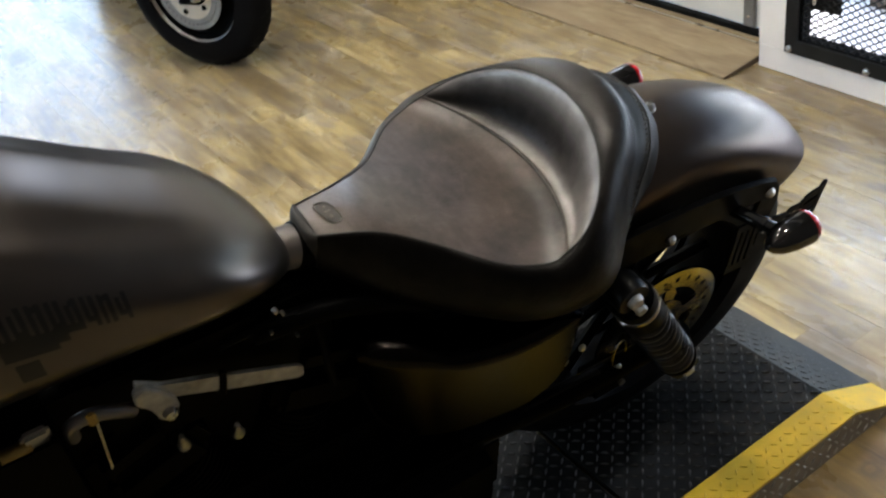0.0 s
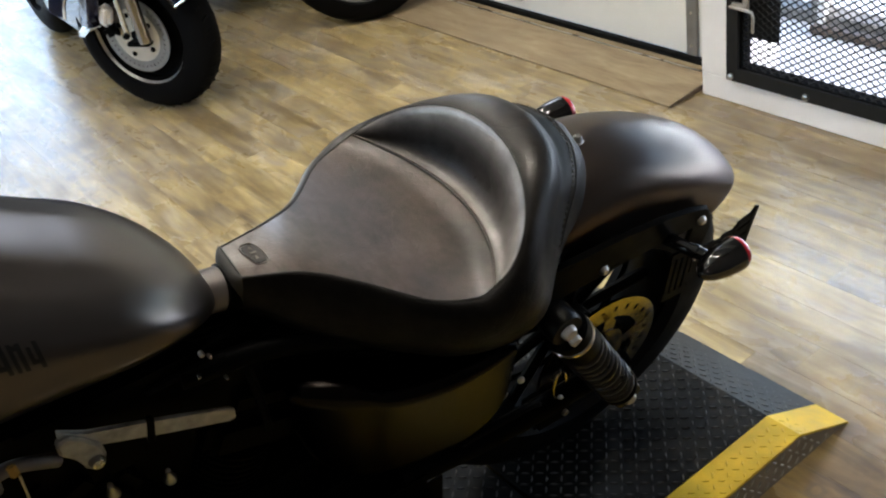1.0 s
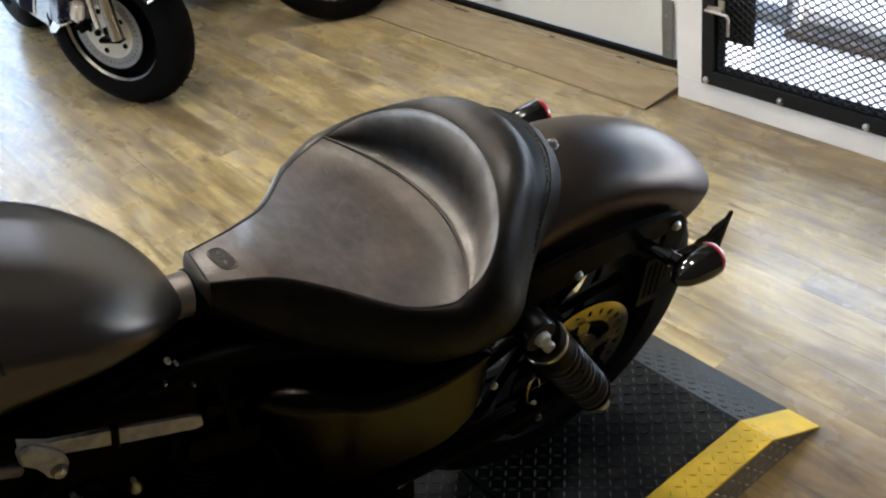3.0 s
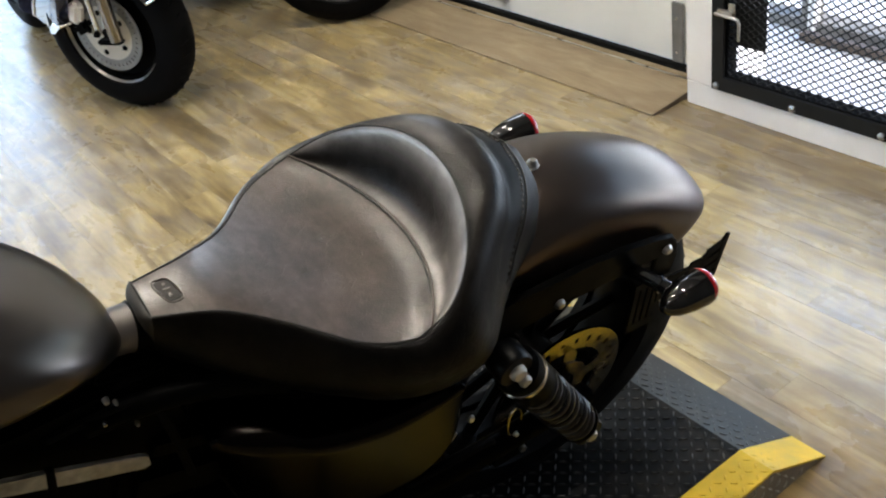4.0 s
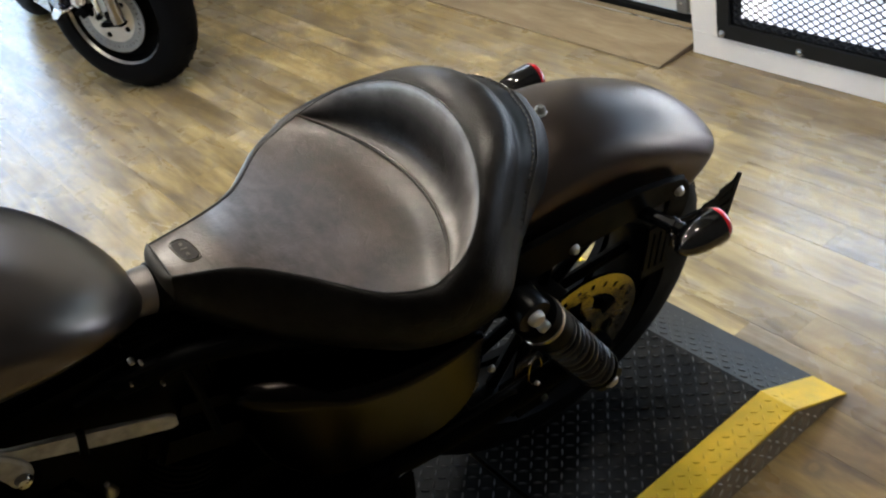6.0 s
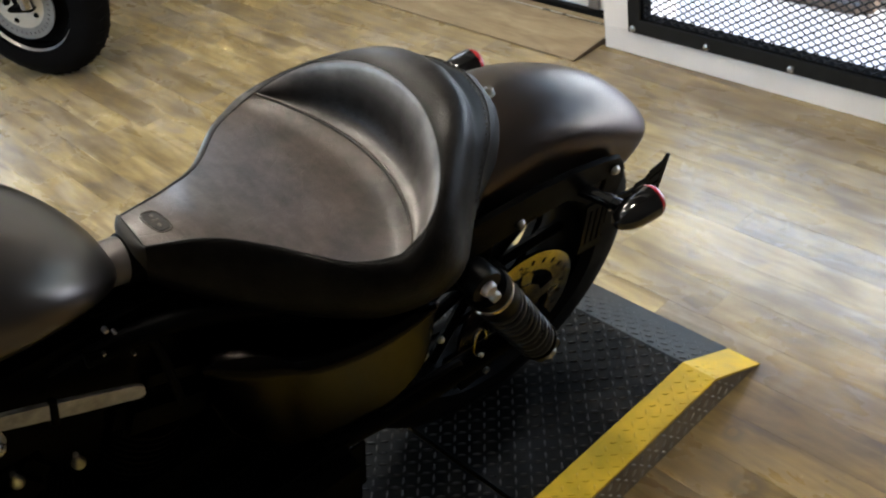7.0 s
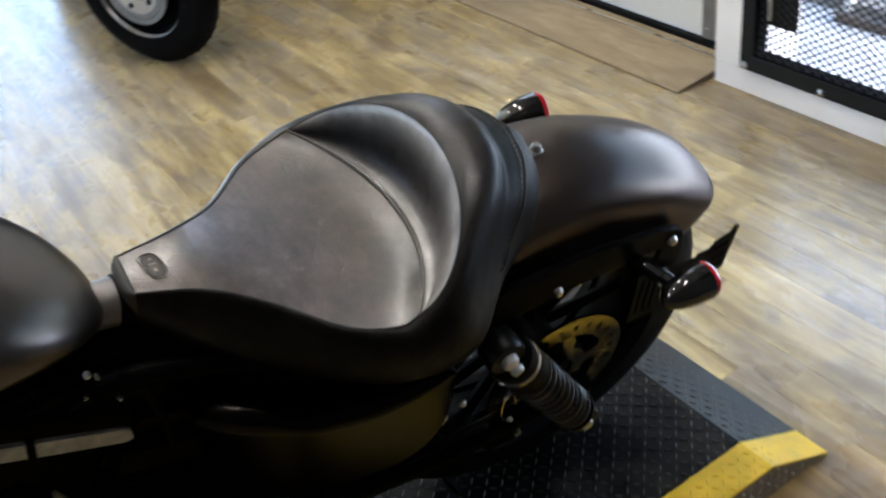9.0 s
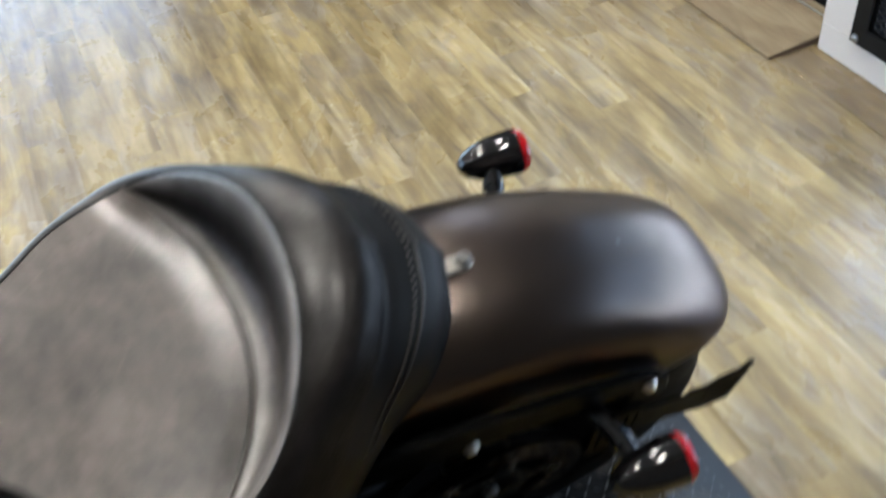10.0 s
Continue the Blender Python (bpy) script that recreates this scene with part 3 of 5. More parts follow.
def build_gate():
    """Black expanded-metal guard bolted over the opening."""
    gate = empty("window_1", ROOM, label="black expanded-metal guard bolted on a white timber frame", category="metal guard", kind="structure")
    lo, hi, bottom, top = -0.84, 0.898, 0.078, 1.33
    u = WALL_U - 0.004
    for name, size, at in (("bottom_rail", (0.008, hi - lo, 0.045), (u, (lo + hi) / 2, bottom + 0.0225)),
                           ("top_rail", (0.008, hi - lo, 0.045), (u, (lo + hi) / 2, top)),
                           ("side_rail", (0.008, 0.045, top - bottom - 0.07), (u - 0.0005, hi - 0.0225, (top + bottom) / 2)),
                           ("side_rail", (0.008, 0.045, top - bottom - 0.07), (u - 0.0005, lo + 0.0225, (top + bottom) / 2))):
        part(name, box(size, at, 0.0015), IRON, gate, smooth=False)
    part("bottom_flange", box((0.047, hi - lo - 0.1, 0.006), (u + 0.027, (lo + hi) / 2, bottom + 0.044)), FLANGE, gate, smooth=False)
    part("side_flange", box((0.047, 0.006, top - bottom - 0.088), (u + 0.027, hi - 0.046, (top + bottom) / 2)), FLANGE, gate, smooth=False)
    for v in (0.88, 0.615, 0.344, 0.06, -0.21, -0.48, -0.75):
        part("bolt", lathe([(0, 0), (0.011, 0), (0.0105, 0.004), (0.006, 0.007), (0, 0.008)], 12, m=Matrix.Translation((u - 0.004, v, 0.092)) @ pose(0, 0, 0, 0, -90)), STEEL, gate)
    # diamond mesh: crossing flat strands that bend round each other at the knots
    bm = bmesh.new()
    pv, pz = 0.0325, 0.0105
    z0, z1, v0, v1 = bottom + 0.03, 1.32, lo + 0.02, hi - 0.02
    rows, cols = int((z1 - z0) / pz) + 1, int((v1 - v0) / pv) + 1

    def strand(p, q, tilt):
        d = (q - p).normalized()
        n = Vector((1, 0, tilt)).normalized()
        w = d.cross(n) * 0.0021
        h = n * 0.0014
        vs = [bm.verts.new(x) for x in (p + w + h, p - w + h, p - w - h, p + w - h, q + w + h, q - w + h, q - w - h, q + w - h)]
        for f in ((0, 1, 5, 4), (1, 2, 6, 5), (2, 3, 7, 6), (3, 0, 4, 7)):
            bm.faces.new([vs[i] for i in f])
    for r in range(rows):
        for c in range(cols):
            z, v = z0 + r * pz, v0 + c * pv + (pv / 2 if r % 2 else 0)
            for s in (-1, 1):
                a, b = Vector((u + 0.012, v, z)), Vector((u + 0.015, v + s * pv / 2, z + pz))
                if v0 <= b.y <= v1 and z + pz < z1:
                    strand(a, b, 0.5)
    part("mesh", bm, IRON, gate, "black expanded-metal diamond mesh", smooth=False, kind="stuff")
    # backing plate with the latch
    part("lock_plate", box((0.004, 0.105, 0.16), (u + 0.03, 0.786, 0.298), 0.001), IRON, gate, smooth=False)
    latch = part("latch", box((0.012, 0.055, 0.016), (u - 0.008, 0.845, 0.325), 0.002), STEEL, gate, "dull steel latch", smooth=False)
    part("latch_rod", tube([(u - 0.012, 0.88, 0.318), (u - 0.014, 0.84, 0.318), (u - 0.014, 0.800, 0.316), (u - 0.014, 0.794, 0.305), (u - 0.014, 0.794, 0.255)], 0.0045), STEEL, latch)
    part("latch_tab", box((0.006, 0.022, 0.04), (u - 0.006, 0.825, 0.335), 0.002), STEEL, latch, smooth=False)


def build_porch():
    """What the guard lets through: a pale porch floor, a low timber frame and open daylight."""
    room_piece("ground", box((160, 160, 0.08), (0, 0, -0.17)), CONCRETE, "pale concrete ground outside the building", "ground")
    room_piece("pavement", box((3.4, 14, 0.11), (WALL_U + 0.16 + 1.7, 1.0, -0.062)), CONCRETE, "pale concrete porch slab outside the opening", "pavement")
    porch = empty("porch_frame", ROOM, label="weathered timber frame of the porch outside", category="frame")
    part("sill", box((0.09, 3.2, 0.05), (2.14, 0.2, 0.005), 0.004), GREYWOOD, porch, smooth=False)
    part("rail", box((0.035, 0.56, 0.028), (2.03, 0.735, 0.008), 0.004), TIMBER, porch, "brown timber rail", smooth=False)
    part("post", box((0.05, 0.045, 2.2), (2.05, 0.435, 1.1), 0.004), TIMBER, porch, "brown timber post", smooth=False)
    part("post", box((0.05, 0.05, 2.2), (2.12, 0.385, 1.1), 0.004), GREYWOOD, porch, "grey timber post", smooth=False)
    part("post", box((0.06, 0.05, 2.2), (2.15, 1.06, 1.1), 0.004), GREYWOOD, porch, "grey timber post", smooth=False)
    part("post", box((0.03, 0.03, 2.2), (2.10, 1.02, 1.1), 0.004), WHITE, porch, smooth=False)


def build_lamps():
    spots = [(0.57, 1.41), (0.40, -0.41), (-0.57, 0.29), (-2.45, -0.60), (-0.05, 2.5), (-0.8, 1.95), (-1.15, 4.2), (-1.9, 1.2)]
    lamp = empty("ceiling_light", ROOM @ pose(*spots[0], HEIGHT), label="round white ceiling light with a glowing diffuser", category="ceiling light", group="ceiling lights")
    part("housing", lathe([(0, 0), (0.13, 0), (0.138, -0.02), (0.125, -0.07), (0.110, -0.07), (0.110, -0.02), (0, -0.02)], 40), WHITE, lamp)
    part("diffuser", lathe([(0, -0.060), (0.095, -0.056), (0.107, -0.045), (0.107, -0.025), (0, -0.025)], 40), LAMPGLOW, lamp, "glowing frosted diffuser")
    for u, v in spots[1:]:
        copy_thing(lamp, ROOM @ pose(u, v, HEIGHT))


# ---- the platform ----
TOP, FOLD_U, END_U, EDGE_V, YELLOW_V, FAR_V, START_U, JOINT_U = 0.08, 0.325, 0.478, -0.162, -0.090, 0.58, -2.3, -0.12


def lugs(spans, point, normal, pitch=0.0190, length=0.0175, width=0.0033, height=0.0028, keep=None):
    """Raised tread lugs, turned alternately, over a span of plan coordinates."""
    bm = bmesh.new()
    (a0, a1), (b0, b1) = spans
    na, nb = int((a1 - a0) / pitch), int((b1 - b0) / pitch)
    for i in range(na):
        for j in range(nb):
            a, b = a0 + (i + 0.5) * pitch, b0 + (j + 0.5) * pitch
            if keep and not keep(a, b):
                continue
            d = (0.7071, 0.7071) if (i + j) % 2 else (-0.7071, 0.7071)
            e = (-d[1], d[0])
            ring = []
            for s, w in ((-0.5, 0), (-0.2, 0.5), (0.2, 0.5), (0.5, 0), (0.2, -0.5), (-0.2, -0.5)):
                ring.append((a + d[0] * s * length + e[0] * w * width, b + d[1] * s * length + e[1] * w * width))
            lo = [bm.verts.new(point(*p)) for p in ring]
            hi = [bm.verts.new(point(a + (p[0] - a) * 0.6, b + (p[1] - b) * 0.6) + normal * height) for p in ring]
            bm.faces.new(hi)
            for k in range(6):
                bm.faces.new((lo[k], lo[(k + 1) % 6], hi[(k + 1) % 6], hi[k]))
    return bm


def lug_pieces(spans, point, normal, parent, material, pitch=0.0190, length=0.0175, width=0.0033, height=0.0028):
    """Raised tread lugs as pieces of their own on one mesh, turned alternately."""
    bm = bmesh.new()
    ring = [(s * length, w * width) for s, w in ((-0.5, 0), (-0.2, 0.5), (0.2, 0.5), (0.5, 0), (0.2, -0.5), (-0.2, -0.5))]
    lo, hi = [bm.verts.new((x, y, 0)) for x, y in ring], [bm.verts.new((x * 0.6, y * 0.6, height)) for x, y in ring]
    bm.faces.new(hi)
    for k in range(6):
        bm.faces.new((lo[k], lo[(k + 1) % 6], hi[(k + 1) % 6], hi[k]))
    me = bpy.data.meshes.new("tread_lug")
    bm.to_mesh(me)
    bm.free()
    me.materials.append(material)
    stand = Vector((0, 0, 1)).rotation_difference(normal).to_matrix().to_4x4()
    (a0, a1), (b0, b1) = spans
    for i in range(int((a1 - a0) / pitch)):
        for j in range(int((b1 - b0) / pitch)):
            ob = new("tread_lug", me)
            ob.parent = parent
            ob.matrix_basis = Matrix.Translation(point(a0 + (i + 0.5) * pitch, b0 + (j + 0.5) * pitch)) @ stand @ pose(0, 0, 0, 0, 0, 45 if (i + j) % 2 else 135)


def build_platform():
    lift = empty("lift_platform", ROOM, label="low black tread-plate motorcycle lift with yellow edges and sloped end", category="lift platform")

    def deck(name, u0, u1, v0, v1, z0, z1, material, label="", lift_by=0.0):
        bm = bmesh.new()
        c = [(u0, v0, z0 + lift_by), (u1, v0, z1 + lift_by), (u1, v1, z1 + lift_by), (u0, v1, z0 + lift_by)]
        t = 0.006
        hi = [bm.verts.new(p) for p in c]
        lo = [bm.verts.new((p[0], p[1], max(p[2] - t, 0.0005))) for p in c]
        bm.faces.new(hi), bm.faces.new(lo[::-1])
        for i in range(4):
            bm.faces.new((lo[i], lo[(i + 1) % 4], hi[(i + 1) % 4], hi[i]))
        return part(name, bm, material, lift, label, smooth=False)

    up = Vector((0, 0, 1))
    run = END_U - FOLD_U
    sn = Vector((TOP, 0, run)).normalized()

    def flat(u, v):
        return Vector((u, v, TOP))

    def down(u, v):
        return Vector((u, v, TOP * (END_U - u) / run))
    gap = 0.004
    for u0, u1 in ((START_U, JOINT_U - gap), (JOINT_U + gap, FOLD_U)):
        deck("deck_plate", u0, u1, YELLOW_V, FAR_V - 0.072, TOP, TOP, PLATE, "black tread plate")
        near_edge = deck("edge_strip", u0, u1, EDGE_V, YELLOW_V - 0.0005, TOP, TOP, YELLOW, "yellow painted edge")
        deck("edge_strip", u0, u1, FAR_V - 0.0715, FAR_V, TOP, TOP, YELLOW, "yellow painted edge")
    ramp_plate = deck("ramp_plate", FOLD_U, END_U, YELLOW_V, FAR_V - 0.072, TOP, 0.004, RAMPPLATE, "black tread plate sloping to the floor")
    ramp_edge = deck("ramp_edge", FOLD_U, END_U, EDGE_V, YELLOW_V - 0.0005, TOP, 0.004, YELLOW, "yellow painted edge")
    deck("ramp_edge", FOLD_U, END_U, FAR_V - 0.0715, FAR_V, TOP, 0.004, YELLOW, "yellow painted edge")
    # bare tread-plate skirt along the sides
    for v, t in ((EDGE_V + 0.003, 0.006), (FAR_V - 0.009, 0.006)):
        for u0 in ((START_U, JOINT_U - gap), (JOINT_U + gap, None)):
            if u0[1] is None:
                out = [(u0[0], 0.0), (END_U - 0.01, 0.0), (FOLD_U, TOP - 0.006), (u0[0], TOP - 0.006)]
            else:
                out = [(u0[0], 0.0), (u0[1], 0.0), (u0[1], TOP - 0.006), (u0[0], TOP - 0.006)]
            bm = slab(out, t, 1)
            part("side_skirt", bm, BARE, lift, "bare tread-plate skirt", Matrix.Translation((0, v, 0)), smooth=False)
    part("front_skirt", box((0.006, FAR_V - EDGE_V - 0.03, TOP - 0.008), (START_U + 0.004, (FAR_V + EDGE_V) / 2, (TOP - 0.008) / 2)), BARE, lift, smooth=False)
    part("tread_pattern", lugs(((-1.0, JOINT_U - 0.006), (YELLOW_V, FAR_V - 0.075)), flat, up), DECKLUG, lift, kind="stuff", smooth=False)
    part("tread_pattern", lugs(((JOINT_U + 0.006, FOLD_U), (YELLOW_V, FAR_V - 0.075)), flat, up), DECKLUG, lift, kind="stuff", smooth=False)
    lug_pieces(((FOLD_U + 0.004, END_U - 0.004), (YELLOW_V, FAR_V - 0.075)), down, sn, ramp_plate, DECKLUG)
    part("edge_pattern", lugs(((-1.0, JOINT_U - 0.006), (EDGE_V, YELLOW_V)), flat, up, length=0.0145, height=0.0012), YELLOW, lift, kind="stuff", smooth=False)
    lug_pieces(((JOINT_U + 0.006, FOLD_U), (EDGE_V, YELLOW_V)), flat, up, near_edge, YELLOW, length=0.0145, height=0.0012)
    lug_pieces(((FOLD_U, END_U - 0.006), (EDGE_V, YELLOW_V)), down, sn, ramp_edge, YELLOW, length=0.0145, height=0.0012)
    part("skirt_pattern", lugs(((-1.0, END_U - 0.03), (0.002, TOP - 0.004)), lambda u, z: Vector((u, EDGE_V + 0.003, z)), Vector((0, -1, 0)), 0.0215, 0.0180, 0.0040, 0.0020,
                               lambda u, z: z < TOP * (END_U - 0.015 - u) / run - 0.006 or u < FOLD_U), WORNLUG, lift, "rubbed lugs on the skirt", kind="stuff", smooth=False)
    return lift


# ---- the motorcycle ----
CORNER = (-0.266, 0.166, 0.745)
SIDE_SEAM = [(-0.518, 0.028, 0.793), (-0.452, 0.048, 0.779), (-0.397, 0.082, 0.758), (-0.338, 0.140, 0.743), (-0.290, 0.164, 0.739), CORNER]
CREST = [(-0.266 + 0.113 * math.sin(a), 0.166 * math.cos(a), 0.745 + 0.075 * math.sin(a) ** 1.35) for a in (math.pi * k / 16 for k in range(9))]
SEAT_FOOT = [(-0.524, 0.029, 0.738), (-0.465, 0.062, 0.690), (-0.41, 0.095, 0.660), (-0.36, 0.124, 0.640), (-0.31, 0.144, 0.620), (-0.25, 0.152, 0.608),
             (-0.185, 0.145, 0.605), (-0.140, 0.122, 0.622), (-0.100, 0.104, 0.665), (-0.062, 0.089, 0.701), (-0.032, 0.052, 0.724), (-0.018, 0.0, 0.730)]


def mirrored(points):
    return [(x, -y, z) for x, y, z in points]


def skin_mask(ob, values, name="wear_sheen"):
    """Stores a value for each point of a leather skin: rubbed with painted sheen, or darker."""
    at = ob.data.attributes.new(name, "FLOAT", "POINT")
    for i, v in enumerate(values[:len(at.data)]):
        at.data[i].value = v


def build_seat(bike):
    ns, nu = 34, 41
    side = spline(SIDE_SEAM, ns)
    rows = []
    for i, p in enumerate(side):
        s = i / (ns - 1)
        row = []
        for j in range(nu):
            u = 2 * j / (nu - 1) - 1
            q = 1 - u * u
            row.append((p.x + 0.063 * s ** 3 * q, p.y * u, p.z + q * (0.002 + 0.004 * min(1, s * 5) - 0.028 * s ** 1.5 - 0.0012 * math.exp(-((s - 0.90) / 0.07) ** 2))))
        rows.append(row)
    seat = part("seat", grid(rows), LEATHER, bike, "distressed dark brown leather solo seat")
    skin_mask(seat, [0.95 * math.exp(-((i / (ns - 1) - 0.945) / 0.075) ** 2 - ((j / 20 - 1.0 + 0.60) / 0.36) ** 2) for i in range(ns) for j in range(nu)], "seam_dark")
    # hollowed backrest bolster between the inner seam and the crest seam
    full = CREST + mirrored(CREST[:-1])[::-1]
    crest = spline(full, nu)[::-1]
    nv = 26
    rows = []
    for k in range(nv):
        f = k / (nv - 1)
        row = []
        for j in range(nu):
            u = 2 * j / (nu - 1) - 1
            q = 1 - u * u
            a = Vector((-0.266 + 0.063 * q, 0.166 * u, 0.745 - 0.022 * q))
            c = crest[j]
            hollow = 6.75 * f * (1 - f) ** 2 * q
            level = 0.45 * f + 0.55 * (1 - (1 - f) ** 2)     # rounds over towards the rim
            p = a.lerp(c, f)
            p.z = a.z + (c.z - a.z) * level
            row.append(p + Vector((0.012, 0, -0.026)) * hollow)
        rows.append(row)
    bolster = part("bolster", grid(rows), DARKLEATHER, seat, "glossy hollowed back bolster with rubbed rim and painted sheen")
    # pale rim and near end: rubbing, with the light they reflect painted in
    skin_mask(bolster, [min(1.0, (math.exp(-((1 - k / (nv - 1)) / 0.27) ** 2) + 0.6 * math.exp(-((k / (nv - 1)) / 0.22) ** 2)) * (0.45 + 0.55 * min(1, 1.45 - j / (nu - 1))) + 0.9 * math.exp(-((j / (nu - 1)) / 0.27) ** 2)) for k in range(nv) for j in range(nu)])
    # side and back panel, from the seam loop out and down to the foot
    half_seam = spline(SIDE_SEAM, 40) + spline(CREST, 41)[1:]
    half_foot = spline(SEAT_FOOT, 80)
    loop = [Vector((p.x, p.y, p.z)) for p in half_seam] + [Vector((p.x, -p.y, p.z)) for p in half_seam[-2::-1]]
    foot = [Vector((p.x, p.y, p.z)) for p in half_foot] + [Vector((p.x, -p.y, p.z)) for p in half_foot[-2::-1]]
    n = len(loop)
    outs = []
    for i in range(n):
        t = loop[min(i + 5, n - 1)] - loop[max(i - 5, 0)]
        o = Vector((t.y, -t.x, 0)) * -1
        outs.append(o.normalized())
    if outs[n // 2].x < 0:
        outs = [-o for o in outs]
    for _ in range(2):
        outs = [sum((outs[max(0, min(n - 1, i + k))] for k in range(-6, 7)), Vector()).normalized() for i in range(n)]
    # section of the back: a rounded roll, a crease, a flat panel, the stitched lip (run and drop as shares)
    back_cut = spline([(0, 0, 0), (0.07, -0.035, 0), (0.20, -0.05, 0), (0.34, 0.01, 0), (0.43, 0.14, 0), (0.47, 0.24, 0), (0.58, 0.31, 0), (0.72, 0.42, 0), (0.85, 0.56, 0), (0.96, 0.78, 0), (1, 1, 0)], 45)
    up = Vector((0, 0, 1))
    rows = []
    for k in range(45):
        f = k / 44
        row = []
        for i in range(n):
            a, b = loop[i], foot[i]
            w = min(i, n - 1 - i) / (n // 2)                # 0 at the nose, 1 at the back
            out = outs[i]
            back = max(0.0, min(1.0, (w - 0.50) / 0.40))
            back = back * back * (3 - 2 * back)
            amp = 0.012 + 0.034 * math.exp(-((w - 0.50) / 0.19) ** 2)
            if w < 0.12:
                amp *= 0.4 + w / 0.2
            c1 = a + out * amp + up * (0.004 + 0.008 * back)
            c2 = b + out * amp * 1.1 + up * 0.030
            p = (1 - f) ** 3 * a + 3 * f * (1 - f) ** 2 * c1 + 3 * f * f * (1 - f) * c2 + f ** 3 * b
            run, drop = back_cut[k].x, back_cut[k].y
            flat = Vector((b.x - a.x, b.y - a.y, 0))
            q = a + flat * run + up * (drop * (b.z - a.z if drop > 0 else -0.082)) + out * 0.010 * math.sin(math.pi * f)
            row.append(p.lerp(q, back))
        rows.append(row)
    crease = 21
    cut = [i for i in range(n) if min(i, n - 1 - i) / (n // 2) > 0.66]
    c0, c1 = cut[0], cut[-1]
    skin = grid(rows)
    skin.faces.ensure_lookup_table()
    bmesh.ops.delete(skin, geom=[skin.faces[k * (n - 1) + i] for k in range(crease, 44) for i in range(c0, c1)], context="FACES")
    side_panel = part("side_panel", skin, SIDELEATHER, seat, "dark leather side panel and rounded back roll")
    # back roll is rubbed; the far edge's band paints in reflected window light
    wear_sheen = []
    for k in range(45):
        for i in range(n):
            w = min(i, n - 1 - i) / (n // 2)
            wear_sheen.append(math.exp(-(((k / 44) - 0.16) / 0.13) ** 2) * max(0.0, min(1.0, (w - 0.55) / 0.25)) + (math.exp(-(((k / 44) - 0.10) / 0.14) ** 2) * max(0.0, min(1.0, (0.62 - w) / 0.2)) if loop[i].y > 0 else 0.0))
    keep = [wear_sheen[k * n + i] for k in range(45) for i in range(n) if k <= crease or i <= c0 or i >= c1]
    skin_mask(side_panel, keep)
    part("back_panel", grid([row[c0:c1 + 1] for row in rows[crease:]]), VINYL, seat, "matt black back panel")
    # nose and underside
    bm = bmesh.new()
    section = spline([(0, 0, 0), (-0.007, 0.001, 0), (-0.012, -0.005, 0), (-0.0135, -0.020, 0), (-0.011, -0.040, 0), (-0.006, -0.055, 0)], 14)
    across = [1 - 2 * i / 16 for i in range(17)]
    tip_z = side[0].z
    skin_rows = []
    for k, c in enumerate(section):
        f = k / 13
        wide = 0.028 + 0.005 * math.sin(math.pi * f)
        skin_rows.append([(side[0].x - 0.006 * f + (c.x + 0.006 * f) * (1 - abs(u) ** 4), wide * u, tip_z + c.y + 0.002 * (1 - u * u) * (1 - f)) for u in across])
    grid(skin_rows, bm)
    part("nose_panel", bm, SEAMBLACK, seat, "black nose edge")
    part("nose_cord", tube([(side[0].x - 0.0005, side[0].y * u, side[0].z + 0.002 * (1 - u * u)) for u in across], 0.0013, 6), SEAMBLACK, seat)
    bm = bmesh.new()
    bm.faces.new([bm.verts.new((p.x, p.y, min(p.z + 0.012, 0.64))) for p in foot])
    part("seat_pan", bm, BLACK, seat)
    # cords along the seams
    cord = tube([p for p in spline(SIDE_SEAM, 50)] + spline(CREST, 40)[1:], 0.0013, 6)
    part("seam", cord, SEAMBLACK, seat)
    cord = tube([(p[0], -p[1], p[2]) for p in spline(SIDE_SEAM, 50)] + [(p[0], -p[1], p[2]) for p in spline(CREST, 40)[1:]], 0.0013, 6)
    part("seam", cord, SEAMBLACK, seat)
    inner = []
    for j in range(41):
        u = 2 * j / 40 - 1
        q = 1 - u * u
        inner.append((-0.266 + 0.063 * q, 0.166 * u, 0.7455 - 0.022 * q))
    part("seam", tube(inner, 0.0011, 6), SEAMBLACK, seat)
    part("piping", tube([(x + 0.004 * (1 - (y / 0.166) ** 2), y, z + 0.0008) for x, y, z in inner], 0.0015, 8), LEATHER, seat)
    # stitched rear seam: pairs of short threads over the back panel
    line, fold = rows[29], rows[31]
    bm = bmesh.new()
    for i in range(n):
        w = min(i, n - 1 - i) / (n // 2)
        if w > 0.68 and i + 1 < n:
            for f in (0.2,):
                p, q = line[i].lerp(line[i + 1], f), line[i].lerp(line[i + 1], f + 0.5)
                c = Vector((-0.2, 0, 0.55))
                o = (p - c).normalized() * 0.0012
                rod(p + o, q + o, 0.0012, 5, bm)
    part("stitching", bm, THREAD, seat, "pale double stitching", kind="stuff")
    part("seam", tube([p + (p - Vector((-0.2, 0, 0.55))).normalized() * 0.0004 for i, p in enumerate(fold) if min(i, n - 1 - i) / (n // 2) > 0.68], 0.0016, 6), SEAMBLACK, seat)
    # embossed badge near the nose: a rounded oblong with a sunken border and three raised strokes
    def rim(rx, ry, r):
        pts = []
        for a in (2 * math.pi * k / 36 for k in range(36)):
            c, s = math.cos(a), math.sin(a)
            lx, ly = rx * math.copysign(abs(c) ** 0.55, c), ry * math.copysign(abs(s) ** 0.75, s)
            x, y = -0.490 + lx - 0.16 * ly, ly
            pts.append((x, y, seat_height(x, y)))
        return tube(pts, r, 6, closed=True)

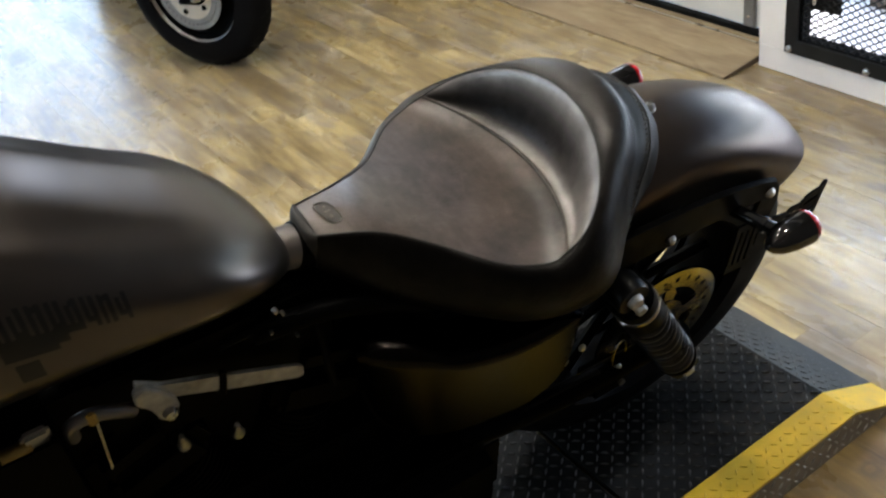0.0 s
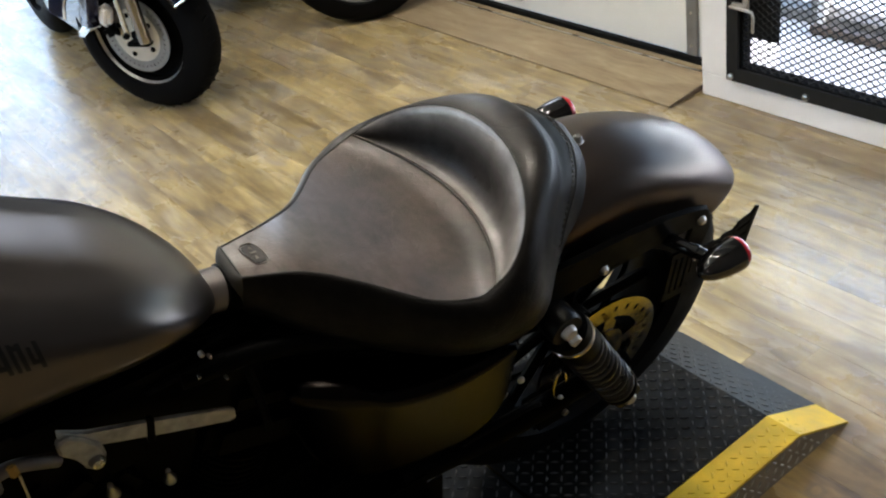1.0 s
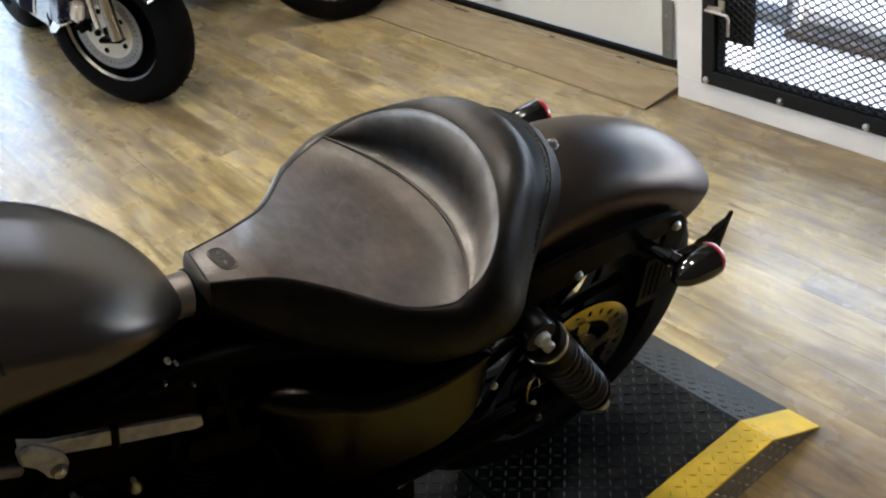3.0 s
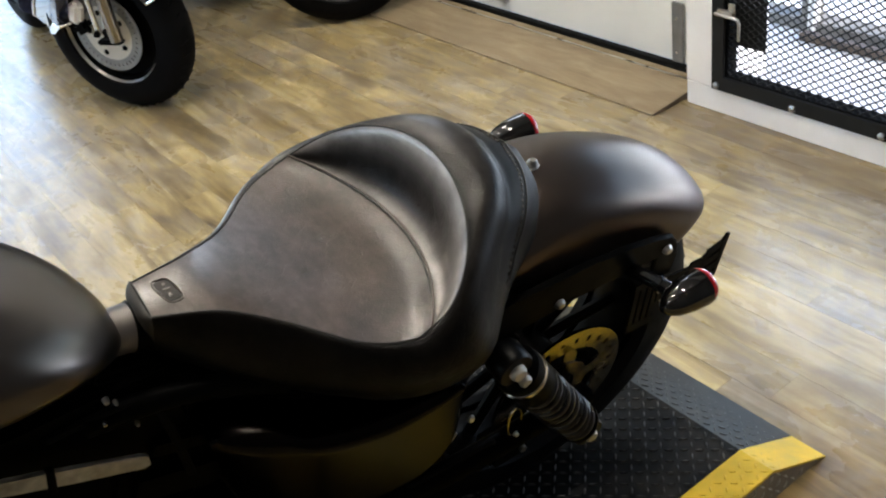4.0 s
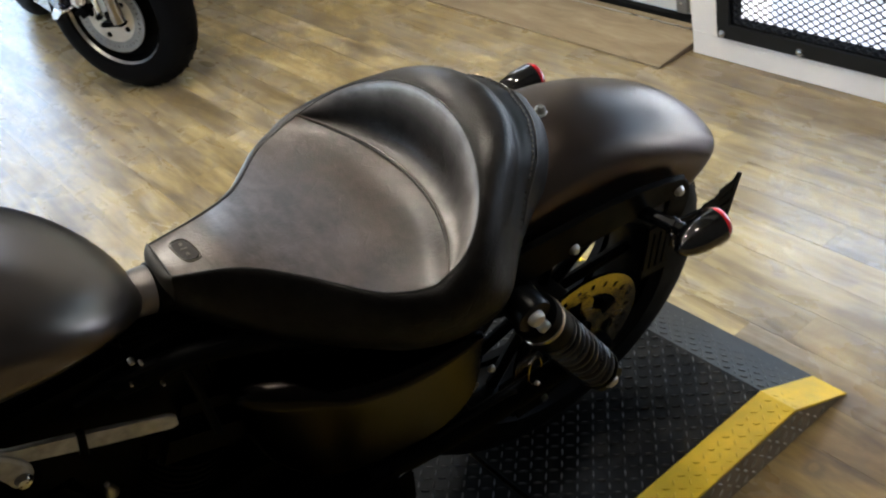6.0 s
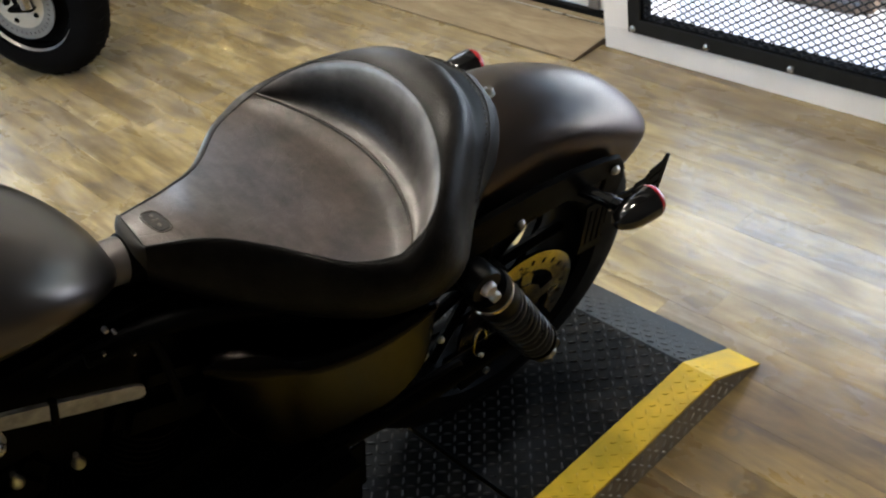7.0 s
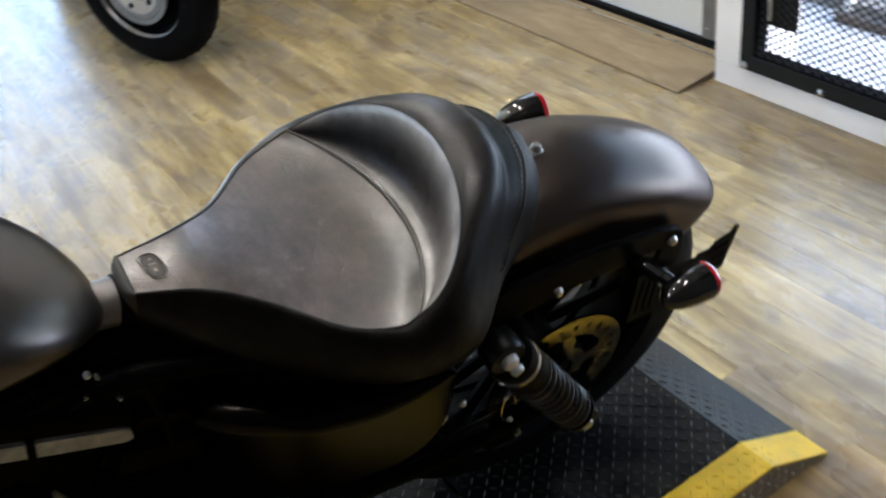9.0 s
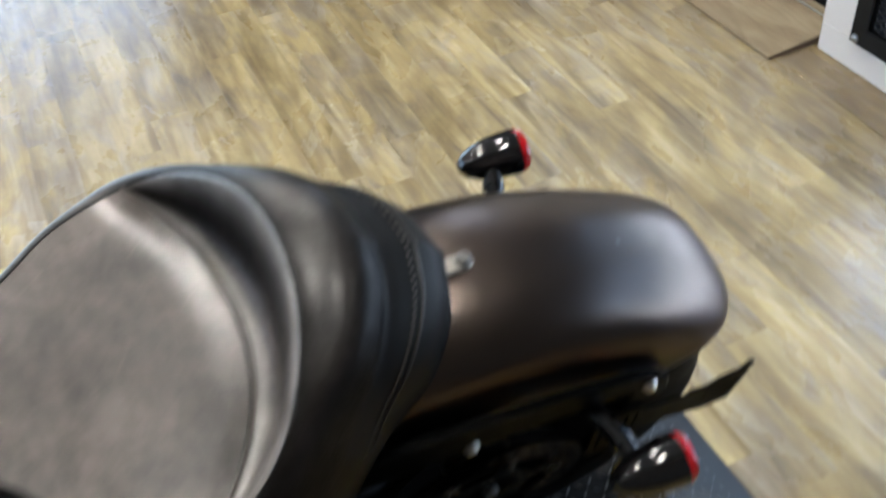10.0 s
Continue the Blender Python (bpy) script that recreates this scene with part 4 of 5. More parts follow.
    def seat_height(x, y):
        i = min(range(ns), key=lambda k: abs(side[k].x - x))
        j = i + 1 if side[i].x < x else max(i - 1, 0)
        f = (x - side[i].x) / (side[j].x - side[i].x) if j != i else 0
        p = side[i].lerp(side[j], f)
        s = (i + (j - i) * f) / (ns - 1)
        return p.z + (1 - (y / p.y) ** 2) * (0.002 + 0.004 * min(1, s * 5))
    badge = part("badge", rim(0.0105, 0.0190, 0.0010), LEATHER, seat, "small embossed oblong badge")
    part("inner_ring", rim(0.0086, 0.0164, 0.0007), SEAMBLACK, badge)
    field = []
    for k in range(9):
        lx = 0.0090 * (k / 4 - 1) * 0.98
        wide = 0.0170 * (1 - abs(lx / 0.0090) ** 3.6) ** 0.42
        field.append([(-0.490 + lx - 0.16 * ly, ly, seat_height(-0.490 + lx - 0.16 * ly, ly) + 0.0004) for ly in (wide * (q / 4 - 1) for q in range(9))])
    part("badge_field", grid(field), BRANDED, badge, "dark branded leather field")
    bm = bmesh.new()
    for dx, dy, w, l in ((0.001, 0.009, 0.004, 0.006), (0.0, 0.001, 0.010, 0.0035), (-0.001, -0.008, 0.004, 0.007)):
        x, y = -0.490 + dx - 0.16 * dy, dy
        box((w * 0.8, l * 0.8, 0.0020), (0, 0, 0), 0.0005, bm, pose(x, y, seat_height(x, y), 0, 12))
    part("emboss", bm, LEATHER, badge)


# fuel tank: stations of distance from the rear tip, half width, top and bottom; the tail is an egg's end
TANK = [(0.16, 0.120, 0.953, 0.812), (0.25, 0.132, 1.020, 0.820), (0.35, 0.137, 1.070, 0.822), (0.45, 0.130, 1.086, 0.815), (0.52, 0.110, 1.052, 0.83), (0.56, 0.072, 1.01, 0.86), (0.575, 0.02, 0.96, 0.91)]
TAIL = 0.40
TANK_TIP = -0.550


def tank_raw(d):
    if d < 0.16:
        bow = [math.sqrt(max(0.0, 1 - (1 - min(1.0, d / k)) ** 2)) for k in (0.15, 0.14, 0.020, 0.12)]
        return Vector((0.1195 * bow[0], 0.772 + 0.079 * bow[1] + 0.62 * d, 0.772 - 0.024 * bow[2] + 0.062 * bow[3]))
    i = max(k for k in range(len(TANK) - 1) if TANK[k][0] <= d + 1e-9)
    t = min(1.0, (d - TANK[i][0]) / (TANK[i + 1][0] - TANK[i][0]))
    return Vector(TANK[i][1:]).lerp(Vector(TANK[i + 1][1:]), t)


@functools.lru_cache(maxsize=None)
def tank_section(d):
    """Half width, top and bottom, eased across the stations."""
    reach = 0.030 * max(0.0, min(1.0, (d - 0.08) / 0.05)) * max(0.0, min(1.0, (0.575 - d) / 0.03))
    return sum((tank_raw(max(0.0, min(0.575, d + reach * k / 4))) for k in range(-4, 5)), Vector((0, 0, 0))) / 9


def tank_skin(f, a):
    """The point of the tank's skin at f (0 rear to 1 front) and angle a round it."""
    if f < TAIL:
        d = 0.16 * (1 - math.cos(math.pi / 2 * f / TAIL))
    else:
        u = min((f - TAIL) / (1 - TAIL) * (len(TANK) - 1), len(TANK) - 1.0)
        i = min(int(u), len(TANK) - 2)
        d = TANK[i][0] + (TANK[i + 1][0] - TANK[i][0]) * (u - i)
    w, top, low = tank_section(round(d, 6))
    c, s = math.cos(a), math.sin(a)
    side = abs(math.degrees(math.asin(max(-1, min(1, s))))) if s > 0 else 0
    if 52 < side < 74:
        w -= 0.0030 * math.sin(math.pi * (side - 52) / 22) * max(0.0, min(1, f * 4 - 0.8))
        top -= 0.0024 * math.sin(math.pi * (side - 52) / 22) * max(0.0, min(1, f * 4 - 0.8))
    mid = low + (top - low) * 0.42
    z = mid + (top - mid) * abs(s) ** 0.9 if s > 0 else mid - (mid - low) * abs(s) ** 0.7
    return Vector((TANK_TIP - d, w * math.copysign(abs(c) ** 0.85, c), z))


def build_tank(bike):
    nf, na = 110, 120
    bm = grid([[tank_skin(i / nf, 2 * math.pi * k / na) for k in range(na)] for i in range(nf + 1)], wrap=True)
    bm.faces.new([v for v in list(bm.verts)[:na]][::-1])
    tank = part("fuel_tank", bm, TANKPAINT, bike, "satin grey-brown painted peanut fuel tank")
    # the lettering becomes plain dark strokes on the flank
    def mark(f0, f1, a0, a1):
        bm = bmesh.new()
        lift = 0.0008
        def at(f, a):
            p = tank_skin(f, math.radians(a))
            e = (tank_skin(f, math.radians(a + 1)) - p).cross(tank_skin(f + 0.01, math.radians(a)) - p).normalized()
            if e.y > 0:
                e = -e
            return p + e * lift
        grid([[at(f0 + (f1 - f0) * i / 6, a0 + (a1 - a0) * k / 8) for k in range(9)] for i in range(7)], bm)
        return bm
    for k in range(8):
        f = 0.432 + 0.0150 * k
        hi = 152.0
        part("letter_stroke", mark(f, f + 0.0045, hi, hi + 17), LETTER, tank, "dark painted lettering stroke", smooth=True)
        part("letter_stroke", mark(f + 0.0075, f + 0.0115, hi + (0 if k % 3 else 3), hi + (17 if k % 2 else 14)), LETTER, tank, smooth=True)
        part("letter_stroke", mark(f + 0.0045, f + 0.0075, hi + (1 if k % 2 else 11), hi + (4 if k % 2 else 14)), LETTER, tank, smooth=True)
    emblem = part("emblem", mark(0.505, 0.550, 166, 176), LETTER, tank, "dark painted emblem")
    part("emblem_wing", mark(0.478, 0.505, 165, 169), LETTER, emblem)
    part("emblem_wing", mark(0.494, 0.505, 169, 173), LETTER, emblem)
    part("emblem_foot", mark(0.525, 0.545, 178, 186), LETTER, emblem)
    # rear mount and the steel neck beneath the seat nose
    mount = part("tank_mount", tube([(-0.585, 0, 0.770), (-0.555, 0, 0.765), (-0.528, 0, 0.758), (-0.490, 0, 0.745)], lambda f: 0.025 + 0.003 * f, 24, smooth=16), NECK, bike, "bright steel neck between tank and seat")
    part("clamp", lathe([(0.027, 0), (0.0295, 0.002), (0.0295, 0.038), (0.027, 0.040)], 28, m=toward((-0.540, 0, 0.761), (-0.490, 0, 0.746))), BLACK, mount, "dark rubber sleeve")
    part("frame_cover", box((0.11, 0.062, 0.016), (0, 0, 0), 0.006), SATIN, mount, "black frame cover", pose(-0.545, 0, 0.722, 0, 14))


FENDER = [(-0.26, 0.640), (-0.17, 0.690), (-0.08, 0.716), (0.0, 0.719), (0.09, 0.700), (0.174, 0.664), (0.240, 0.626), (0.284, 0.592), (0.306, 0.560)]


def build_fender(bike):
    arc = spline([(x, 0, z) for x, z in FENDER], 46)
    sect = [(0.0, 0.0), (0.03, 0.002), (0.055, 0.008), (0.076, 0.017), (0.092, 0.032), (0.0985, 0.048), (0.0995, 0.062), (0.0985, 0.078), (0.097, 0.094), (0.0955, 0.112), (0.0935, 0.138)]
    full = [(-y, d) for y, d in sect[:0:-1]] + sect
    full = [(p.x, p.y) for p in spline([(y, d, 0) for y, d in full], 49)]
    rows = []

    def place(g, y, d):
        u = max(0.0, min(1.0, g)) * (len(arc) - 1)
        k = min(int(u), len(arc) - 2)
        p = arc[k].lerp(arc[k + 1], u - k)
        t = (arc[min(k + 2, len(arc) - 1)] - arc[max(k - 1, 0)]).normalized()
        return p + Vector((0, y, 0)) - Vector((-t.z, 0, t.x)) * d
    for i in range(64):
        g = i / 63
        shrink = 1.0 - 0.66 * max(0, (g - 0.82) / 0.18) ** 1.5
        e = max(0.0, (g - 0.78) / 0.22)
        rows.append([place(g * (1 - 0.05 * (abs(y) / 0.105) ** 2 * g ** 5), y * (1 - 0.34 * e ** 2.6), d * shrink) for y, d in full])
    bm = grid(rows)
    bmesh.ops.solidify(bm, geom=bm.faces[:], thickness=0.0035)
    fender = part("rear_fender", bm, DENIM, bike, "satin grey-brown painted rear fender")
    part("tail_screw", lathe([(0, 0.0025), (0.004, 0.002), (0.0058, 0), (0.0058, -0.002)], 14, m=pose(0.167, 0.0, 0.6650, 0, 26)), DULLDISC, fender)
    tab = part("seat_bracket", slab([(-0.045, -0.008), (0.002, -0.009), (0.009, -0.005), (0.009, 0.005), (0.002, 0.009), (-0.045, 0.008)], 0.003, 2, bevel=0.0006), STEEL, fender, "bright steel seat bracket", pose(0, 0, 0.7215, 0, 3))
    part("bracket_screw", lathe([(0, 0.008), (0.004, 0.008), (0.0065, 0.005), (0.007, 0.002), (0.008, 0.0015), (0.008, 0)], 18, m=pose(0, 0, 0.0035)), DULLDISC, tab)
    # black strut along the fender's foot, with its bolts
    for s in (-1, 1):
        y = 0.108 * s
        strut = part("fender_strut", slab([(-0.30, 0.572), (-0.16, 0.566), (-0.05, 0.570), (-0.031, 0.571), (-0.01, 0.571), (0.10, 0.566), (0.150, 0.561), (0.168, 0.561), (0.178, 0.573), (0.178, 0.590), (0.168, 0.599), (0.140, 0.606), (0.08, 0.622), (0.0, 0.634), (-0.10, 0.640), (-0.20, 0.640), (-0.30, 0.630)], 0.010 * s, 1, bevel=0.004), BLACK, bike, "satin black fender strut", Matrix.Translation((0, y, 0.58)) @ pose(0, 0, 0, -4 * s) @ Matrix.Translation((0, 0, -0.58)))
        part("strut_foot", slab([(0.150, 0.500), (0.194, 0.500), (0.197, 0.540), (0.187, 0.575), (0.172, 0.590), (0.156, 0.584), (0.148, 0.560)], 0.008 * s, 1, bevel=0.003), BLACK, strut, "", Matrix.Translation((0, 0.002 * s, 0)))
        for x, z in ((-0.031, 0.583), (0.164, 0.573)):
            part("strut_bolt", lathe([(0, 0.008), (0.005, 0.007), (0.0078, 0.003), (0.0082, 0)], 18, m=pose(x, 0.010 * s, z, 90 if s < 0 else -90)), STEEL, strut)


AXLE = Vector((0.02, 0.0, 0.318))


def tyre_mesh(R, rim, half, n=72):
    prof = []
    for k in range(25):
        a = math.pi * (k / 24 - 0.5)
        y = half * math.sin(a)
        r = rim + (R - rim) * max(0.0, math.cos(a)) ** 0.62
        prof.append((max(r, rim), y))
    return lathe([(rim - 0.006, -half * 0.75)] + prof + [(rim - 0.006, half * 0.75)], n)


def tread_blocks(wheel, R, half, count):
    """Slanted rubber blocks round the tyre, all on one mesh."""
    bm = box((0.016, R * 0.030, half * 0.50))
    me = bpy.data.meshes.new("tread_block")
    bm.to_mesh(me)
    bm.free()
    me.materials.append(RUBBER)
    for i in range(count):
        for s in (-1, 1):
            ob = new("tread_block", me)
            ob.parent = wheel
            ob.matrix_basis = Matrix.Rotation(2 * math.pi * i / count, 4, "Z") @ Matrix.Translation((R - 0.0118, 0, s * half * 0.36)) @ Matrix.Rotation(radians(35 * s), 4, "X") @ Matrix.Rotation(radians(-28 * s), 4, "Y")


def build_rear_wheel(bike):
    turn = Matrix.Translation(AXLE) @ pose(0, 0, 0, 90)
    wheel = empty_part("rear_wheel", bike, turn)
    part("tyre", tyre_mesh(0.318, 0.205, 0.075), RUBBER, wheel, "worn black rear tyre")
    tread_blocks(wheel, 0.318, 0.075, 44)
    part("rim", lathe([(0.203, -0.052), (0.212, -0.058), (0.212, -0.050), (0.198, -0.044), (0.190, -0.02), (0.190, 0.02), (0.198, 0.044), (0.212, 0.050), (0.212, 0.058), (0.203, 0.052)], 64), BLACK, wheel)
    part("hub", lathe([(0, -0.075), (0.03, -0.075), (0.045, -0.06), (0.04, -0.02), (0.04, 0.02), (0.045, 0.06), (0.03, 0.075), (0, 0.075)], 32), BLACK, wheel)
    for k in range(9):
        a = 2 * math.pi * k / 9
        part("spoke", rod((0.04 * math.cos(a), 0.04 * math.sin(a), 0), (0.195 * math.cos(a), 0.195 * math.sin(a), 0), 0.011, 8), BLACK, wheel)
    # brake disc on the near side
    disc = part("brake_disc", disc_mesh(0.084, 0.123, 0.005, 24), DISC, wheel, "drilled steel brake disc", pose(0, 0, 0.088))
    for k in range(5):
        a = 2 * math.pi * k / 5
        p = [(0.05 * math.cos(a - 0.25), 0.05 * math.sin(a - 0.25)), (0.075 * math.cos(a - 0.1), 0.075 * math.sin(a - 0.1)), (0.104 * math.cos(a + 0.22), 0.104 * math.sin(a + 0.22)),
             (0.104 * math.cos(a + 0.42), 0.104 * math.sin(a + 0.42)), (0.082 * math.cos(a + 0.25), 0.082 * math.sin(a + 0.25)), (0.05 * math.cos(a + 0.3), 0.05 * math.sin(a + 0.3))]
        part("carrier_arm", slab(p, 0.005, 2, bevel=0.001), DISC, disc)
    part("carrier_ring", lathe([(0.03, 0), (0.055, 0), (0.055, 0.006), (0.03, 0.006)], 32), DISC, disc)
    return wheel


def empty_part(name, parent, m, label=""):
    """An axle-like core mesh that carries the pieces of a part."""
    return part(name, lathe([(0, -0.10), (0.010, -0.10), (0.010, 0.10), (0, 0.10)], 14), STEEL, parent, label, m)


def disc_mesh(r0, r1, t, holes):
    """A ring with drilled holes shown as dark through-cuts round it."""
    bm = bmesh.new()
    n = holes * 4
    rads = [r0, r0 + (r1 - r0) * 0.36, r0 + (r1 - r0) * 0.64, r1]
    top = [[bm.verts.new((r * math.cos(2 * math.pi * i / n), r * math.sin(2 * math.pi * i / n), t)) for i in range(n)] for r in rads]
    low = [[bm.verts.new((r * math.cos(2 * math.pi * i / n), r * math.sin(2 * math.pi * i / n), 0)) for i in range(n)] for r in rads]
    for k in range(3):
        for i in range(n):
            j = (i + 1) % n
            if k == 1 and i % 4 == 0:
                for a, b in ((top[1][i], low[1][i]),):
                    bm.faces.new((top[1][i], top[1][j], low[1][j], low[1][i]))
                    bm.faces.new((top[2][j], top[2][i], low[2][i], low[2][j]))
                    bm.faces.new((top[1][j], top[2][j], low[2][j], low[1][j]))
                    bm.faces.new((top[2][i], top[1][i], low[1][i], low[2][i]))
                continue
            bm.faces.new((top[k][i], top[k][j], top[k + 1][j], top[k + 1][i]))
            bm.faces.new((low[k][j], low[k][i], low[k + 1][i], low[k + 1][j]))
    for i in range(n):
        j = (i + 1) % n
        bm.faces.new((top[0][j], top[0][i], low[0][i], low[0][j]))
        bm.faces.new((top[3][i], top[3][j], low[3][j], low[3][i]))
    return bm


def build_shock(bike, s):
    a, b = Vector((-0.149, 0.163 * s, 0.592)), Vector((0.016, 0.160 * s, 0.300))
    L = (b - a).length
    m = toward(a, b)
    shock = part("shock_absorber", lathe([(0, 0.018), (0.024, 0.018), (0.032, 0.026), (0.033, 0.036), (0.033, 0.092), (0.030, 0.098), (0.019, 0.10), (0.019, L - 0.03), (0, L - 0.03)], 32), BLACK, bike, "black shock absorber with exposed coil spring", m)
    part("collar", lathe([(0.031, 0), (0.0345, 0.002), (0.0345, 0.010), (0.031, 0.012)], 32, m=pose(0, 0, 0.044)), DARKCHROME, shock, "worn dark steel collar")
    pts = []
    turns = 10
    z0, z1 = 0.095, L - 0.035
    for i in range(turns * 20 + 1):
        f = i / (turns * 20)
        pts.append((0.0285 * math.cos(2 * math.pi * turns * f), 0.0285 * math.sin(2 * math.pi * turns * f), z0 + (z1 - z0) * f))
    part("spring", tube(pts, 0.0052, 8), SPRING, shock, "black coil spring")
    part("spring_seat", lathe([(0.012, 0), (0.034, 0.002), (0.034, 0.008), (0.012, 0.012)], 28, m=pose(0, 0, L - 0.036)), BLACK, shock)
    inv = m.inverted()
    for p, name in ((a, "upper_eye"), (b, "lower_eye")):
        eye = part(name, lathe([(0.012, -0.018), (0.024, -0.018), (0.026, -0.014), (0.026, 0.014), (0.024, 0.018), (0.012, 0.018)], 24), SATIN, shock, "", inv @ Matrix.Translation(p) @ pose(0, 0, 0, 90))
        part("bolt", lathe([(0, 0.028), (0.009, 0.027), (0.0115, 0.023), (0.0115, 0.018), (0.015, 0.017), (0.015, 0.012)], 16, m=pose(0, 0, 0, 0 if s < 0 else 180)), DULLSTEEL, eye)
    if s < 0:
        part("stud", lathe([(0, 0.015), (0.007, 0.014), (0.009, 0.010), (0.009, 0.0)], 14, m=inv @ pose(a.x + 0.010, a.y - 0.016, a.z - 0.020, 90)), DULLSTEEL, shock)


def build_signal(bike, s):
    c = Vector((0.152, 0.197 * s, 0.575))
    body = [(0, -0.072), (0.006, -0.0705), (0.0135, -0.064), (0.020, -0.051), (0.0245, -0.032), (0.0265, -0.012), (0.027, 0.0)]
    sig = part("turn_signal", lathe(body + [(0.0, 0.0)], 36), GLOSS, bike, "gloss black bullet turn signal with red lens", Matrix.Translation(c) @ pose(0, 0, 0, 0, 90) @ pose(0, 0, 0, 0, 0, 0))
    part("lens", lathe([(0.0262, 0.0), (0.0262, 0.005), (0.0235, 0.010), (0.015, 0.0135), (0, 0.015)], 36), REDLENS, sig, "red lens")
    stalk = part("stalk", rod((0.096, 0.108 * s, 0.568), (0.116, 0.182 * s, 0.574), 0.0105, 20), GLOSS, bike, "gloss black signal stalk")
    part("collar", rod((0.1095, 0.158 * s, 0.572), (0.1115, 0.165 * s, 0.5725), 0.0128, 20), GLOSS, stalk)


def build_plate_bracket(bike):
    """Slotted black side bracket behind the near turn signal."""
    y = -0.1195
    plate = part("plate_bracket", slab([(0.168, 0.452), (0.262, 0.430), (0.262, 0.500), (0.232, 0.502), (0.228, 0.494), (0.168, 0.506)], 0.003, 1, bevel=0.0006), BLACK, bike, "slotted black licence bracket", Matrix.Translation((0, y, 0)), smooth=False)
    back = plate.matrix_basis.inverted()
    # slotted tail: upright rims joined by four bars, with narrow open slots between
    for k in range(4):
        z0 = 0.432 + 0.0225 * k
        part("slot_bar", slab([(0.262, z0 - 0.004), (0.290, z0 + 0.002), (0.290, z0 + 0.0185), (0.262, z0 + 0.0125)], 0.003, 1), BLACK, plate, "", back @ Matrix.Translation((0, y, 0)), smooth=False)
    part("slot_rim", slab([(0.290, 0.434), (0.297, 0.436), (0.303, 0.527), (0.296, 0.530), (0.290, 0.518)], 0.004, 1, bevel=0.0006), BLACK, plate, "", back @ Matrix.Translation((0, y - 0.0005, 0)), smooth=False)
    part("slot_rim", slab([(0.256, 0.430), (0.2625, 0.430), (0.2625, 0.506), (0.256, 0.502)], 0.004, 1), BLACK, plate, "", back @ Matrix.Translation((0, y - 0.0005, 0)), smooth=False)
    # upright slots in the front end
    for k in range(4):
        x0 = 0.118 + 0.0130 * k
        part("slot_bar", slab([(x0, 0.425), (x0 + 0.0085, 0.423), (x0 + 0.0085, 0.508), (x0, 0.512)], 0.003, 1), BLACK, plate, "", back @ Matrix.Translation((0, y, 0)), smooth=False)
    for z0, z1 in ((0.410, 0.427), (0.505, 0.520)):
        part("slot_rim", slab([(0.116, z0 + 0.002), (0.170, z0 - 0.004), (0.170, z1 - 0.004), (0.116, z1 + 0.002)], 0.004, 1), BLACK, plate, "", back @ Matrix.Translation((0, y - 0.0005, 0)), smooth=False)


